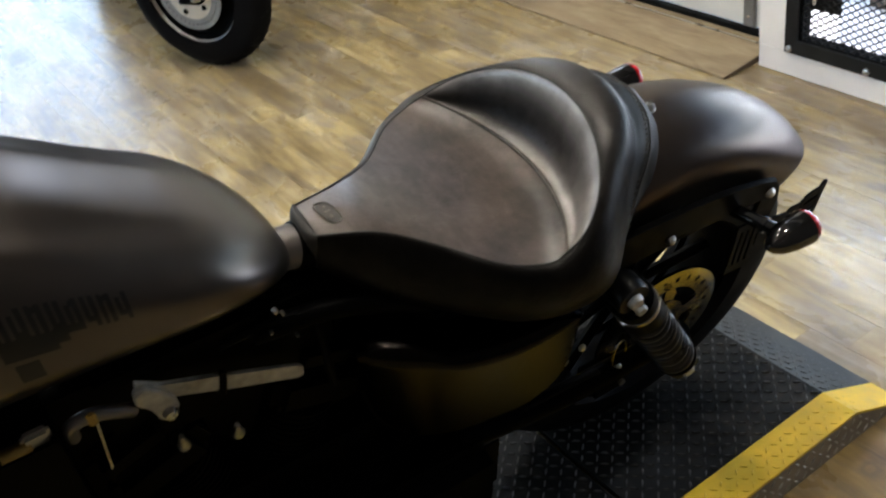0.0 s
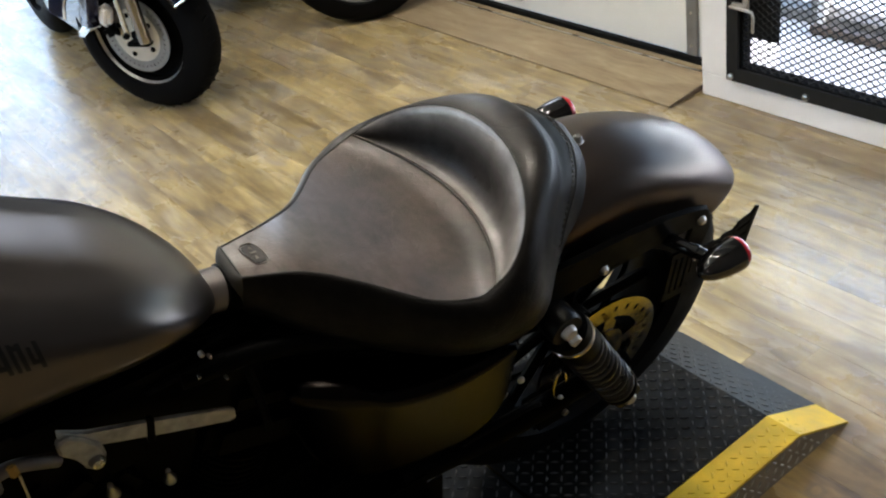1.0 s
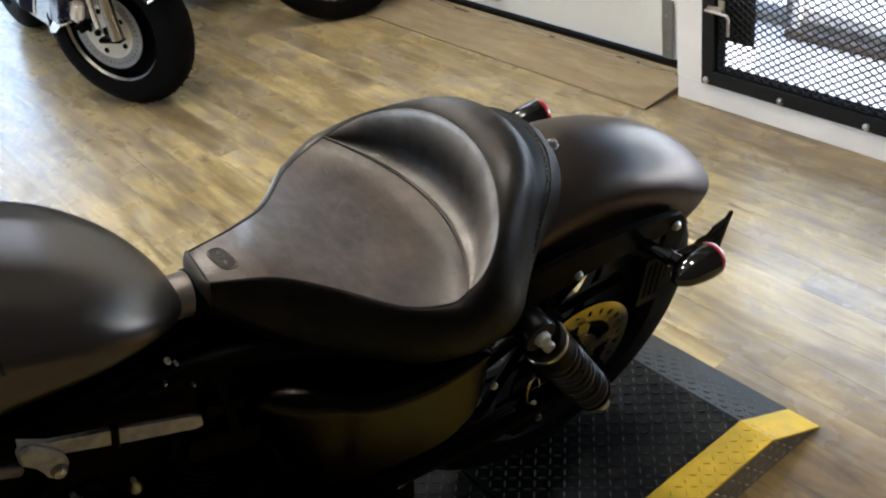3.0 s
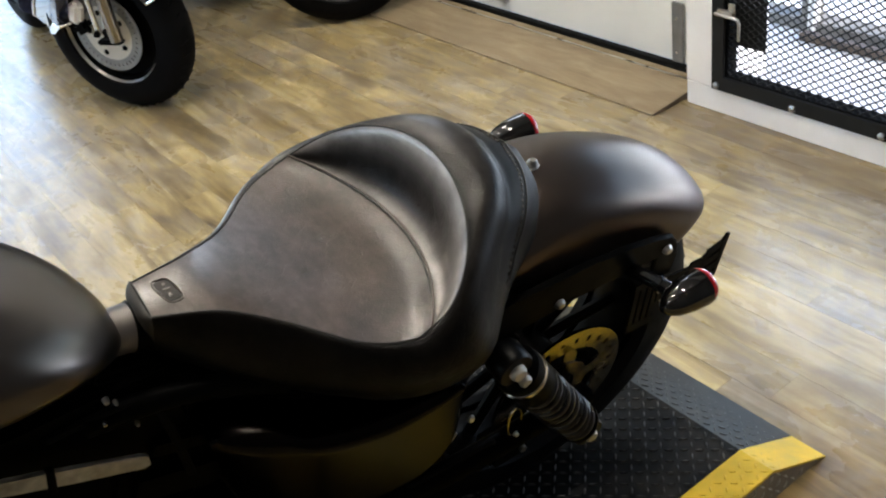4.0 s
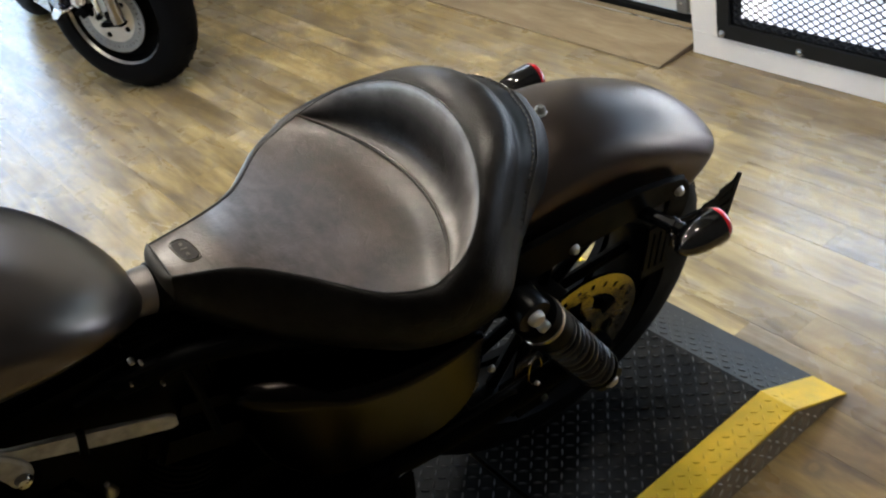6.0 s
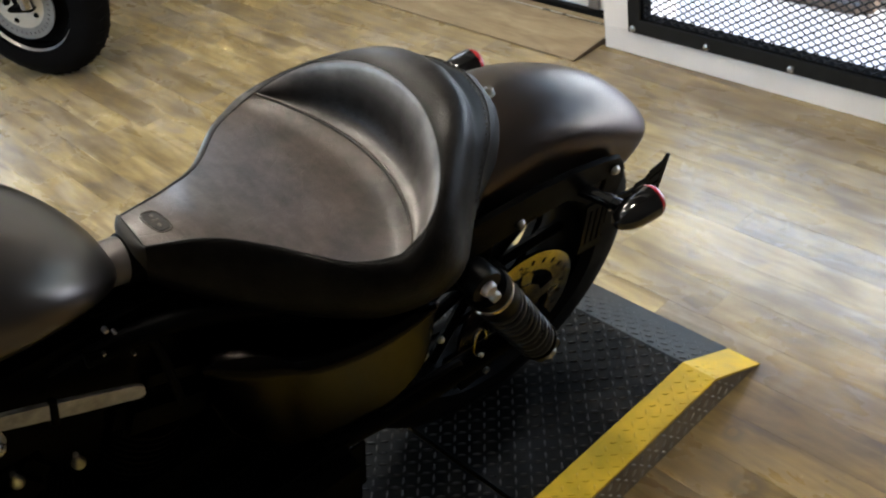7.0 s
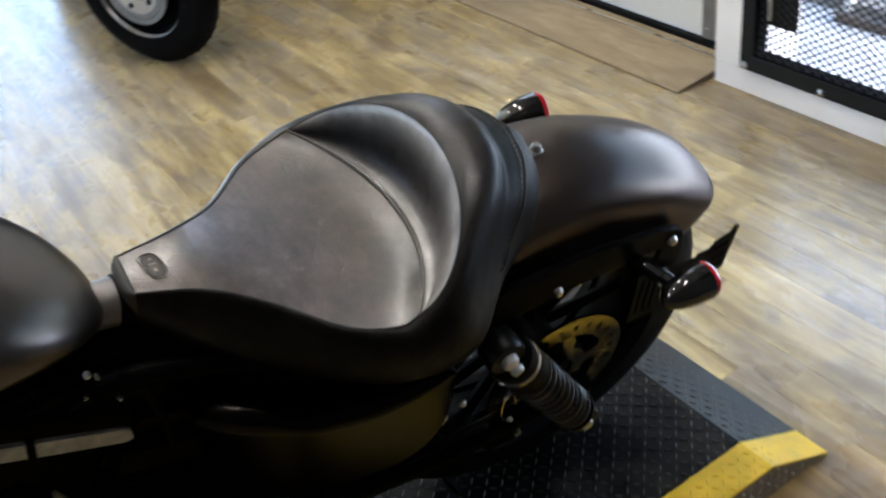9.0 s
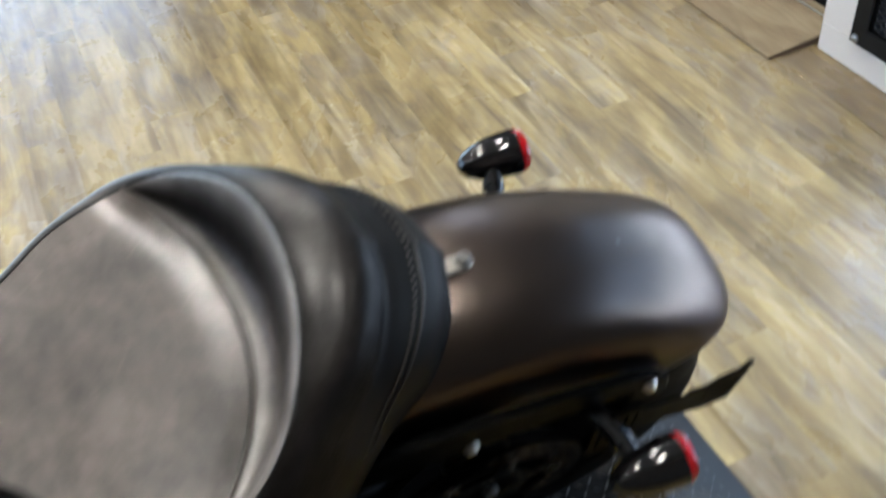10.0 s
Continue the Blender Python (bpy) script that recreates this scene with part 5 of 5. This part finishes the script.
def build_chassis(bike):
    # battery side cover under the seat: a shelf, a rounded shoulder and a bellied flank
    edge = spline([(-0.512, -0.082, 0.622), (-0.497, -0.092, 0.634), (-0.470, -0.104, 0.633), (-0.437, -0.114, 0.623), (-0.400, -0.122, 0.598), (-0.330, -0.128, 0.577), (-0.264, -0.130, 0.566), (-0.206, -0.128, 0.556), (-0.186, -0.122, 0.538)], 48)
    low = spline([(-0.505, -0.074, 0.53), (-0.485, -0.082, 0.45), (-0.445, -0.106, 0.410), (-0.395, -0.120, 0.395), (-0.330, -0.132, 0.395), (-0.270, -0.139, 0.400), (-0.222, -0.137, 0.425), (-0.198, -0.130, 0.470), (-0.186, -0.118, 0.522)], 48)
    rows = []
    for dy, dz in ((0.075, 0.004), (0.045, 0.003), (0.018, 0.002), (0.008, 0.0012)):
        rows.append([p + Vector((0, dy, dz)) for p in edge])
    for k in range(29):
        f = k / 28
        bulge = 0.020 * (1 - (1 - min(1, f / 0.22)) ** 2) - 0.016 * max(0.0, f - 0.22) / 0.78
        row = []
        for i, (a, b) in enumerate(zip(edge, low)):
            w = i / 47
            p = a.lerp(b, f ** 1.35)
            p.y -= bulge * math.sin(math.pi * (0.06 + 0.88 * w)) ** 0.5
            row.append(p)
        rows.append(row)
    cover = part("side_cover", grid(rows), COVER, bike, "dark brown satin side cover below the seat")
    part("cover_foot", tube([p + Vector((0, 0.002, 0)) for p in low], 0.004, 8), BLACK, cover)
    # frame, swingarm and engine, all black
    for s in (-1, 1):
        part("frame_tube", tube([(-0.62, 0.045 * s, 0.70), (-0.50, 0.06 * s, 0.69), (-0.30, 0.09 * s, 0.60), (-0.14, 0.10 * s, 0.57), (0.0, 0.105 * s, 0.575)], 0.014, 12, smooth=24), BLACK, bike)
        part("frame_tube", tube([(-0.36, 0.07 * s, 0.58), (-0.34, 0.075 * s, 0.40), (-0.37, 0.09 * s, 0.22), (-0.46, 0.10 * s, 0.16), (-0.95, 0.10 * s, 0.15)], 0.015, 12, smooth=24), BLACK, bike)
        part("swingarm", tube([(-0.38, 0.115 * s, 0.34), (-0.2, 0.125 * s, 0.325), (0.05, 0.125 * s, 0.318)], 0.019, 12, smooth=12), BLACK, bike)
    part("backbone", tube([(-0.50, 0, 0.70), (-0.75, 0, 0.74), (-1.0, 0, 0.80)], 0.024, 14, smooth=12), BLACK, bike)
    part("axle_nut", lathe([(0, 0.012), (0.012, 0.011), (0.014, 0.004), (0.020, 0.003), (0.020, 0)], 6, m=pose(0.02, -0.142, 0.318, 90)), CHROME, bike)
    cal = part("brake_caliper", box((0.085, 0.05, 0.055), (-0.085, -0.095, 0.255), 0.012), BLACK, bike, "black rear brake caliper")
    part("pad_pin", rod((-0.065, -0.125, 0.255), (-0.065, -0.118, 0.255), 0.006), STEEL, cal)
    part("belt_guard", slab([(-0.33, 0.36), (0.0, 0.365), (0.02, 0.38), (-0.10, 0.43), (-0.33, 0.40)], 0.02, 1, bevel=0.004), BLACK, bike, "", Matrix.Translation((0, 0.10, 0)))
    # plain hidden mass added so no bright floor shows through the engine
    part("engine_filler", box((0.86, 0.06, 0.52), (-0.68, 0.02, 0.45), 0.03), BLACK, bike)
    # inner mudguard and electrics below the seat
    part("oil_tank", box((0.20, 0.16, 0.20), (-0.34, 0.05, 0.52), 0.03), BLACK, bike)
    part("battery_box", box((0.17, 0.09, 0.15), (-0.33, -0.04, 0.53), 0.012), BLACK, bike)
    # engine: crankcase, two finned cylinders with heads and rocker covers
    part("crankcase", box((0.52, 0.24, 0.28), (-0.68, 0, 0.28), 0.06), BLACK, bike, "black engine crankcase")
    part("primary_cover", box((0.56, 0.06, 0.18), (-0.60, -0.135, 0.26), 0.028), BLACK, bike, "black primary cover")
    for lean in (-22, 22):
        m = pose(-0.66 - 0.035 * math.copysign(1, lean), 0, 0.36, 0, -lean)
        cyl = part("cylinder", lathe([(0, 0)] + [(r, 0.01 + 0.011 * k + d) for k in range(13) for r, d in ((0.045, 0), (0.056, 0.001), (0.056, 0.005), (0.045, 0.006))] + [(0, 0.155)], 36), BLACK, bike, "black finned cylinder", m)
        part("cylinder_head", box((0.13, 0.115, 0.07), (0, 0, 0.19), 0.015), BLACK, cyl)
        part("rocker_cover", box((0.12, 0.110, 0.06), (0, 0, 0.255), 0.02), BLACK, cyl, "black rocker cover")
    for x, z in ((-0.736, 0.604), (-0.672, 0.574)):
        part("head_bolt", lathe([(0, 0.030), (0.0035, 0.029), (0.0035, 0.016), (0.005, 0.013), (0.0085, 0.0), (0.0085, -0.003)], 12), STEEL, bike, "bright flared bolt", pose(x, -0.068, z - 0.012, 14))
    bar = part("bracket_bar", slab([(-0.764, 0.712), (-0.760, 0.738), (-0.735, 0.712), (-0.679, 0.685), (-0.581, 0.632), (-0.574, 0.624), (-0.575, 0.608), (-0.584, 0.607), (-0.655, 0.645), (-0.726, 0.683), (-0.742, 0.700)], 0.006, 1, bevel=0.0012), OLDSTEEL, bike, "dull pale steel bracket bar", Matrix.Translation((0, -0.066, 0)), smooth=False)
    part("bar_lug", slab([(-0.768, 0.702), (-0.766, 0.724), (-0.752, 0.728), (-0.738, 0.712), (-0.726, 0.690), (-0.724, 0.668), (-0.737, 0.654), (-0.750, 0.660), (-0.752, 0.690)], 0.012, 1, bevel=0.003), OLDSTEEL, bar, "", Matrix.Translation((0, -0.006, 0)), smooth=False)
    part("lug_bolt", lathe([(0, 0.008), (0.007, 0.007), (0.0095, 0.002), (0.0095, -0.004)], 14, m=pose(-0.737, -0.006, 0.670, 90)), STEEL, bar)
    part("bar_strap", slab([(-0.680, 0.648), (-0.671, 0.643), (-0.664, 0.684), (-0.672, 0.690)], 0.009, 1, bevel=0.002), BLACK, bar, "black rubber strap", Matrix.Translation((0, -0.0025, 0)), smooth=False)
    part("horn_bracket", box((0.030, 0.012, 0.034), (-0.868, -0.068, 0.722), 0.004), ALLOY, bike, "cast alloy bracket", pose(0, 0, 0))
    part("engine_mount", box((0.26, 0.16, 0.30), (-0.93, 0, 0.62), 0.05), BLACK, bike)
    part("front_cover", box((0.24, 0.20, 0.40), (-1.0, 0, 0.36), 0.05), BLACK, bike)
    part("seat_support", box((0.16, 0.075, 0.11), (-0.45, 0, 0.665), 0.015), BLACK, bike)
    part("air_cleaner", lathe([(0, 0), (0.085, 0), (0.092, 0.01), (0.092, 0.05), (0.08, 0.06), (0, 0.062)], 40), BLACK, bike, "round black air cleaner", pose(-0.66, 0.075, 0.60, -90))
    part("carburettor", box((0.12, 0.10, 0.12), (-0.66, 0.02, 0.60), 0.02), BLACK, bike)
    part("intake_cover", box((0.34, 0.09, 0.20), (-0.66, 0.005, 0.655), 0.03), BLACK, bike)
    part("gearbox", box((0.30, 0.22, 0.22), (-0.43, 0.02, 0.30), 0.04), BLACK, bike)
    part("exhaust_pipe", tube([(-0.86, 0.10, 0.52), (-0.88, 0.15, 0.36), (-0.75, 0.17, 0.25), (-0.40, 0.17, 0.23), (0.05, 0.18, 0.24)], 0.026, 14, smooth=30), BLACK, bike, "black exhaust pipe")
    part("exhaust_pipe", tube([(-0.52, 0.10, 0.52), (-0.50, 0.16, 0.42), (-0.44, 0.17, 0.34), (-0.30, 0.18, 0.32), (0.10, 0.185, 0.34)], 0.030, 14, smooth=30), BLACK, bike, "black exhaust pipe")
    part("inner_mudguard", box((0.03, 0.15, 0.30), (-0.235, 0, 0.50), 0.01), BLACK, bike, "", pose(0, 0, 0))
    part("throttle_rod", rod((-0.810, -0.07, 0.706), (-0.817, -0.07, 0.617), 0.0014, 8), STEEL, bike)
    pipe = part("breather_pipe", tube([(-0.838, -0.062, 0.690), (-0.834, -0.066, 0.716), (-0.812, -0.068, 0.722), (-0.786, -0.068, 0.708), (-0.772, -0.062, 0.690)], 0.008, 12, smooth=20), NECK, bike, "dull grey breather pipe")
    part("clip", box((0.010, 0.005, 0.022), (-0.812, -0.079, 0.730), 0.002), BRASS, pipe, "yellow-plated clip", smooth=False)
    part("cable_end", rod((-0.907, -0.07, 0.723), (-0.875, -0.07, 0.722), 0.008, 12), BRASS, bike, "yellow-plated cable end")
    # cables and hoses
    part("cable", tube([(-0.66, -0.04, 0.70), (-0.59, -0.05, 0.712), (-0.555, -0.052, 0.700), (-0.542, -0.055, 0.65), (-0.535, -0.055, 0.54)], 0.006, 8, smooth=30), RUBBER, bike, "black rubber hose")
    part("cable", tube([(-0.28, -0.13, 0.36), (-0.20, -0.15, 0.395), (-0.15, -0.14, 0.37), (-0.12, -0.12, 0.32), (-0.09, -0.11, 0.28)], 0.004, 8, smooth=30), RUBBER, bike, "black brake hose")
    ring = [(-0.100 + 0.012 * math.cos(a), -0.134, 0.375 + 0.034 * math.sin(a)) for a in (2 * math.pi * k / 20 for k in range(15))]
    part("wire_clip", tube(ring, 0.0018, 6), DARKCHROME, bike, "bare wire clip")
    for x, y, z in ((-0.094, -0.132, 0.335), (-0.178, -0.13, 0.446), (-0.502, -0.055, 0.684)):
        part("bolt", lathe([(0, 0.006), (0.004, 0.005), (0.006, 0.002), (0.006, 0)], 12, m=pose(x, y, z, 80)), STEEL, bike)
    for x, y, z, r in ((-0.205, -0.128, 0.492, 30), (-0.205, -0.128, 0.420, -50)):
        part("cable_clip", box((0.018, 0.004, 0.007), (0, 0, 0), 0.0015), ALLOY, bike, "pale metal cable clip", pose(x, y, z, 0, r), smooth=False)
    part("peg_tab", slab([(-0.400, 0.306), (-0.376, 0.308), (-0.386, 0.326)], 0.004, 1, bevel=0.0008), ALLOY, bike, "bright metal tab", Matrix.Translation((0, -0.082, 0)), smooth=False)
    for x, z, r in ((-0.592, 0.739, 0.0036), (-0.584, 0.730, 0.0024), (-0.602, 0.706, 0.003), (-0.572, 0.680, 0.0022)):
        part("screw", lathe([(0, 0.005), (r * 0.7, 0.004), (r, 0.001), (r, -0.003)], 12, m=pose(x, -0.058, z, 80)), STEEL, bike)
    part("foot_peg", rod((-0.42, -0.15, 0.27), (-0.42, -0.25, 0.275), 0.015, 16), RUBBER, bike, "black rubber foot peg")
    part("side_stand", tube([(-0.55, -0.12, 0.17), (-0.56, -0.20, 0.09), (-0.57, -0.262, 0.078)], 0.011, 12), BLACK, bike, "black side stand")


def build_motorcycle():
    bike = empty("motorcycle", BIKE, label="grey-brown cruiser motorcycle with brown leather solo seat, leaning on lift", category="motorcycle")
    build_seat(bike)
    build_tank(bike)
    build_fender(bike)
    build_rear_wheel(bike)
    for s in (-1, 1):
        build_shock(bike, s)
        build_signal(bike, s)
    build_plate_bracket(bike)
    build_chassis(bike)


# ---- the other motorcycles ----
def build_blue_bike():
    """Front of a dark blue touring motorcycle; only its lower front comes into view."""
    fwd = Vector((0.050, -1.0, 0)).normalized()
    m = Matrix.Translation((0.085, 2.63, 0)) @ Matrix(((*fwd, 0), (-fwd.y, fwd.x, 0, 0), (0, 0, 1, 0), (0, 0, 0, 1))).transposed()
    steer = pose(0, 0, 0, 0, 0, 31.6)                   # the front wheel is turned
    bike = empty("motorcycle", m, label="dark blue touring motorcycle parked on the plank floor", category="motorcycle")
    R = 0.305
    turn = steer @ pose(0, 0, R, 90)
    wheel = part("front_wheel", lathe([(0, -0.07), (0.03, -0.07), (0.05, -0.05), (0.04, 0), (0.05, 0.05), (0.03, 0.07), (0, 0.07)], 28), BLACK, bike, "", turn)
    part("tyre", tyre_mesh(R, 0.200, 0.066), RUBBER, wheel, "wide black front tyre")
    tread_blocks(wheel, R, 0.066, 40)
    part("rim", lathe([(0.175, -0.03), (0.190, -0.045), (0.197, -0.048), (0.18, 0.0), (0.197, 0.048), (0.190, 0.045), (0.175, 0.03)], 64), BLACK, wheel, "black rim")
    for s in (1, -1):
        part("rim_lip", lathe([(0.190, 0.046 * s), (0.196, 0.056 * s), (0.205, 0.060 * s), (0.208, 0.056 * s), (0.200, 0.046 * s)], 64), ALLOY, wheel, "polished rim lip")
    part("wheel_disc", lathe([(0.0, -0.012), (0.19, -0.02), (0.19, 0.02), (0.0, 0.012)], 48), BLACK, wheel)
    for s in (1, -1):
        disc = part("brake_disc", disc_mesh(0.102, 0.142, 0.005, 40), DULLDISC, wheel, "drilled steel brake disc", pose(0, 0, 0.062 * s))
        part("carrier", lathe([(0.02, 0), (0.103, 0.0), (0.103, 0.004 * s), (0.02, 0.010 * s)], 40), CREAM, disc, "cream cast carrier")
        for k in range(5):
            a = 2 * math.pi * k / 5 + 0.5
            part("carrier_bolt", lathe([(0, 0.013 * s), (0.006, 0.013 * s), (0.010, 0.008 * s), (0.011, 0)], 12, m=pose(0.078 * math.cos(a), 0.078 * math.sin(a), 0)), BLACK, disc)
    for s in (1, -1):
        leg = part("fork_leg", rod((0.072, 0.108 * s, R - 0.01), (0.060, 0.108 * s, 0.80), 0.024, 24), DARKCHROME, bike, "polished fork leg", steer)
        part("fork_tube", rod((0.006, 0.112 * s, R + 0.015), (0.004, 0.112 * s, 0.80), 0.011, 16), CHROME, leg, "bright chrome tube")
        part("fork_foot", box((0.100, 0.040, 0.018), (0.045, 0.108 * s, R - 0.012), 0.006), BLACK, leg)
        part("axle_nut", lathe([(0, 0.014), (0.010, 0.013), (0.013, 0.004), (0.013, 0)], 6, m=pose(0.012, 0.125 * s, R + 0.022, 90 if s < 0 else -90)), BLACK, leg)
        cal = part("brake_caliper", box((0.050, 0.050, 0.085), (-0.075, 0.100 * s, R + 0.092), 0.016, turn=pose(0, 0, 0, 0, 22)), WHITE, bike, "pale cast brake caliper", steer)
        part("caliper_body", box((0.085, 0.046, 0.050), (-0.080, 0.092 * s, R + 0.036), 0.016, turn=pose(0, 0, 0, 0, -20)), BLACK, cal)
    # deep front mudguard with a bright edge
    rows = []
    for i in range(40):
        a = radians(26 + 137 * i / 39)
        rows.append([Vector(((R + 0.075 - d) * math.cos(a), y, R + (R + 0.075 - d) * math.sin(a))) for y, d in ((-0.108, 0.10), (-0.108, 0.05), (-0.098, 0.022), (-0.06, 0.004), (0, 0), (0.06, 0.004), (0.098, 0.022), (0.108, 0.05), (0.108, 0.10))])
    bm = grid(rows)
    bmesh.ops.solidify(bm, geom=bm.faces[:], thickness=0.004)
    guard = part("front_mudguard", bm, BLUE, bike, "dark blue front mudguard with bright edge", steer)
    for k in (0, -1):
        part("edge_trim", tube([r[k] for r in rows], 0.006, 8), CHROME, guard, "bright edge trim")
    part("tip_trim", tube(rows[0], 0.006, 8), CHROME, guard, "bright edge trim")
    # lower cowls either side of the frame: black panel, blue leading edge, bright foot
    for s in (1, -1):
        m2 = Matrix.Translation((0, 0.150 * s, 0))
        cowl = part("lower_cowl", slab([(-0.66, 0.325), (-0.62, 0.305), (-0.24, 0.300), (-0.20, 0.315), (-0.06, 0.46), (0.02, 0.62), (0.0, 0.80), (-0.66, 0.80)], 0.035 * s, 1, bevel=0.010), GLOSS, bike, "gloss black lower cowl", m2)
        part("leading_edge", slab([(-0.215, 0.298), (-0.06, 0.352), (0.06, 0.48), (0.12, 0.64), (0.10, 0.80), (0.02, 0.80), (0.03, 0.64), (-0.03, 0.48), (-0.14, 0.340)], 0.045 * s, 1, bevel=0.006), BLUE, cowl, "dark blue leading edge", Matrix.Translation((0, -0.004 * s, 0)))
        part("foot_trim", slab([(-0.235, 0.286), (-0.150, 0.306), (-0.040, 0.352), (-0.045, 0.364), (-0.145, 0.350), (-0.215, 0.316)], 0.049 * s, 1, bevel=0.003), CHROME, cowl, "bright foot trim", Matrix.Translation((0, -0.006 * s, 0)))
        part("lower_trim", tube([(-0.66, 0.018 * s, 0.322), (-0.61, 0.018 * s, 0.300), (-0.245, 0.018 * s, 0.296)], 0.006, 8), CHROME, cowl, "bright edge trim")
    part("radiator", box((0.05, 0.26, 0.34), (-0.42, 0, 0.56), 0.01), BLACK, bike)
    part("engine_block", box((0.55, 0.30, 0.42), (-0.78, 0, 0.42), 0.05), BLACK, bike)
    rear = part("rear_wheel", tyre_mesh(0.33, 0.2, 0.085), RUBBER, bike, "black rear tyre", pose(-1.40, 0, 0.33, 90))
    part("rim", lathe([(0.0, -0.02), (0.19, -0.03), (0.207, -0.055), (0.207, 0.055), (0.19, 0.03), (0.0, 0.02)], 40), BLACK, rear)
    part("body", box((1.1, 0.30, 0.30), (-0.95, 0, 0.80), 0.08), BLUE, bike, "dark blue bodywork")


def build_spoked_bike(m, label, R=0.33, half=0.055):
    """A parked motorcycle of which the foot of the front wheel, turned to its stop, is seen."""
    steer = pose(0, 0, 0, 0, 0, 37)
    bike = empty("motorcycle", m, label=label, category="motorcycle")
    wheel = part("front_wheel", lathe([(0, -0.06), (0.028, -0.06), (0.04, -0.045), (0.025, 0), (0.04, 0.045), (0.028, 0.06), (0, 0.06)], 28), CHROME, bike, "", steer @ pose(0, 0, R, 90))
    part("tyre", tyre_mesh(R, R - 0.085, half), RUBBER, wheel, "black tyre")
    part("rim", lathe([(R - 0.107, -0.012), (R - 0.095, -0.035), (R - 0.080, -0.04), (R - 0.080, -0.034), (R - 0.092, 0), (R - 0.080, 0.034), (R - 0.080, 0.04), (R - 0.095, 0.035), (R - 0.107, 0.012), (R - 0.107, -0.012)], 64), CHROME, wheel, "chrome rim")
    for k in range(36):
        a = 2 * math.pi * k / 36
        b = a + (0.28 if k % 2 else -0.28)
        s = 1 if k % 4 < 2 else -1
        part("spoke", rod((0.036 * math.cos(b), 0.036 * math.sin(b), 0.04 * s), ((R - 0.1) * math.cos(a), (R - 0.1) * math.sin(a), 0), 0.002, 5), STEEL, wheel)
    for s in (1, -1):
        part("fork_leg", rod((0.0, 0.085 * s, R), (-0.2, 0.085 * s, 0.88), 0.024, 18), CHROME, bike, "chrome fork leg", steer)
    part("frame", tube([(-0.2, 0, 0.85), (-0.35, 0, 0.35), (-0.5, 0, 0.2), (-1.0, 0, 0.2), (-1.35, 0, 0.33)], 0.025, 12, smooth=20), BLACK, bike)
    part("engine", box((0.45, 0.26, 0.45), (-0.75, 0, 0.42), 0.05), BLACK, bike)
    rear = part("rear_wheel", tyre_mesh(R, 0.21, 0.07), RUBBER, bike, "black tyre", pose(-1.5, 0, R, 90))
    part("rim", lathe([(0.0, -0.02), (0.2, -0.03), (0.217, -0.05), (0.217, 0.05), (0.2, 0.03), (0.0, 0.02)], 40), BLACK, rear)
    part("fuel_tank", box((0.5, 0.26, 0.2), (-0.55, 0, 0.82), 0.07), BLACK, bike)


def build_planks(floor):
    """Planks run along the wall; rows are staggered."""
    pitch, origin, gap, bev = 0.098, 0.534, 0.0002, 0.0001
    rnd = random.Random(5)
    meshes = {}

    def plank(length):
        key = round(length, 2)
        if key not in meshes:
            bm = box((pitch - gap, key - gap, 0.008), (0, 0, -0.004), bev)
            me = bpy.data.meshes.new("plank")
            bm.to_mesh(me)
            bm.free()
            me.materials.append(FLOOR)
            meshes[key] = me
        return meshes[key], key
    rest = bmesh.new()
    k0, k1 = math.floor((LOW_U - origin) / pitch), math.floor((WALL_U + 0.12 - origin) / pitch)
    count = 0
    for k in range(k0, k1 + 1):
        u = origin + (k + 0.5) * pitch
        v = LOW_V - rnd.random() * 0.9
        while v < HIGH_V:
            length = rnd.choice((0.90, 0.92, 0.90, 0.88))
            mid = v + length / 2
            if -1.4 < u and -0.9 < mid < 4.2 and count < 300:
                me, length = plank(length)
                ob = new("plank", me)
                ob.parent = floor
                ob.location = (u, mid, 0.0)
                count += 1
            else:
                lo, hi = max(v, LOW_V), min(v + length, HIGH_V)
                if hi - lo > 0.01:
                    box((pitch - gap, hi - lo - gap, 0.008), (u, (lo + hi) / 2, -0.004), 0, rest)
            v += length
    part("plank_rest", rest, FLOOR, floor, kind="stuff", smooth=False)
    # open cracks in the boards beside the lift
    for way in ([(-0.045, -0.166), (-0.033, -0.169), (-0.026, -0.180), (-0.016, -0.186), (-0.013, -0.203), (-0.016, -0.228), (-0.023, -0.254), (-0.028, -0.31)],
                [(0.083, -0.288), (0.083, -0.310), (0.081, -0.332), (0.075, -0.381), (0.071, -0.46)]):
        part("crack", tube([(u, v, 0.0) for u, v in way], lambda f: 0.0003 + 0.0011 * math.sin(math.pi * min(1.0, f + 0.08)) ** 0.6, 6), SEAMBLACK, floor, "dark open crack", smooth=False)


floor = build_room()
build_gate()
build_porch()
build_lamps()
build_platform()
build_motorcycle()
build_blue_bike()
B_TURN = math.degrees(math.atan2(-0.45, 0.9)) - 37
build_spoked_bike(pose(1.04, 2.73, 0, 0, 0, B_TURN), "black motorcycle with chrome spoked front wheel parked by the door")
build_spoked_bike(pose(0.92, 3.62, 0, 0, 0, B_TURN), "dark motorcycle parked farther back on the plank floor", 0.32, 0.06)
build_planks(floor)
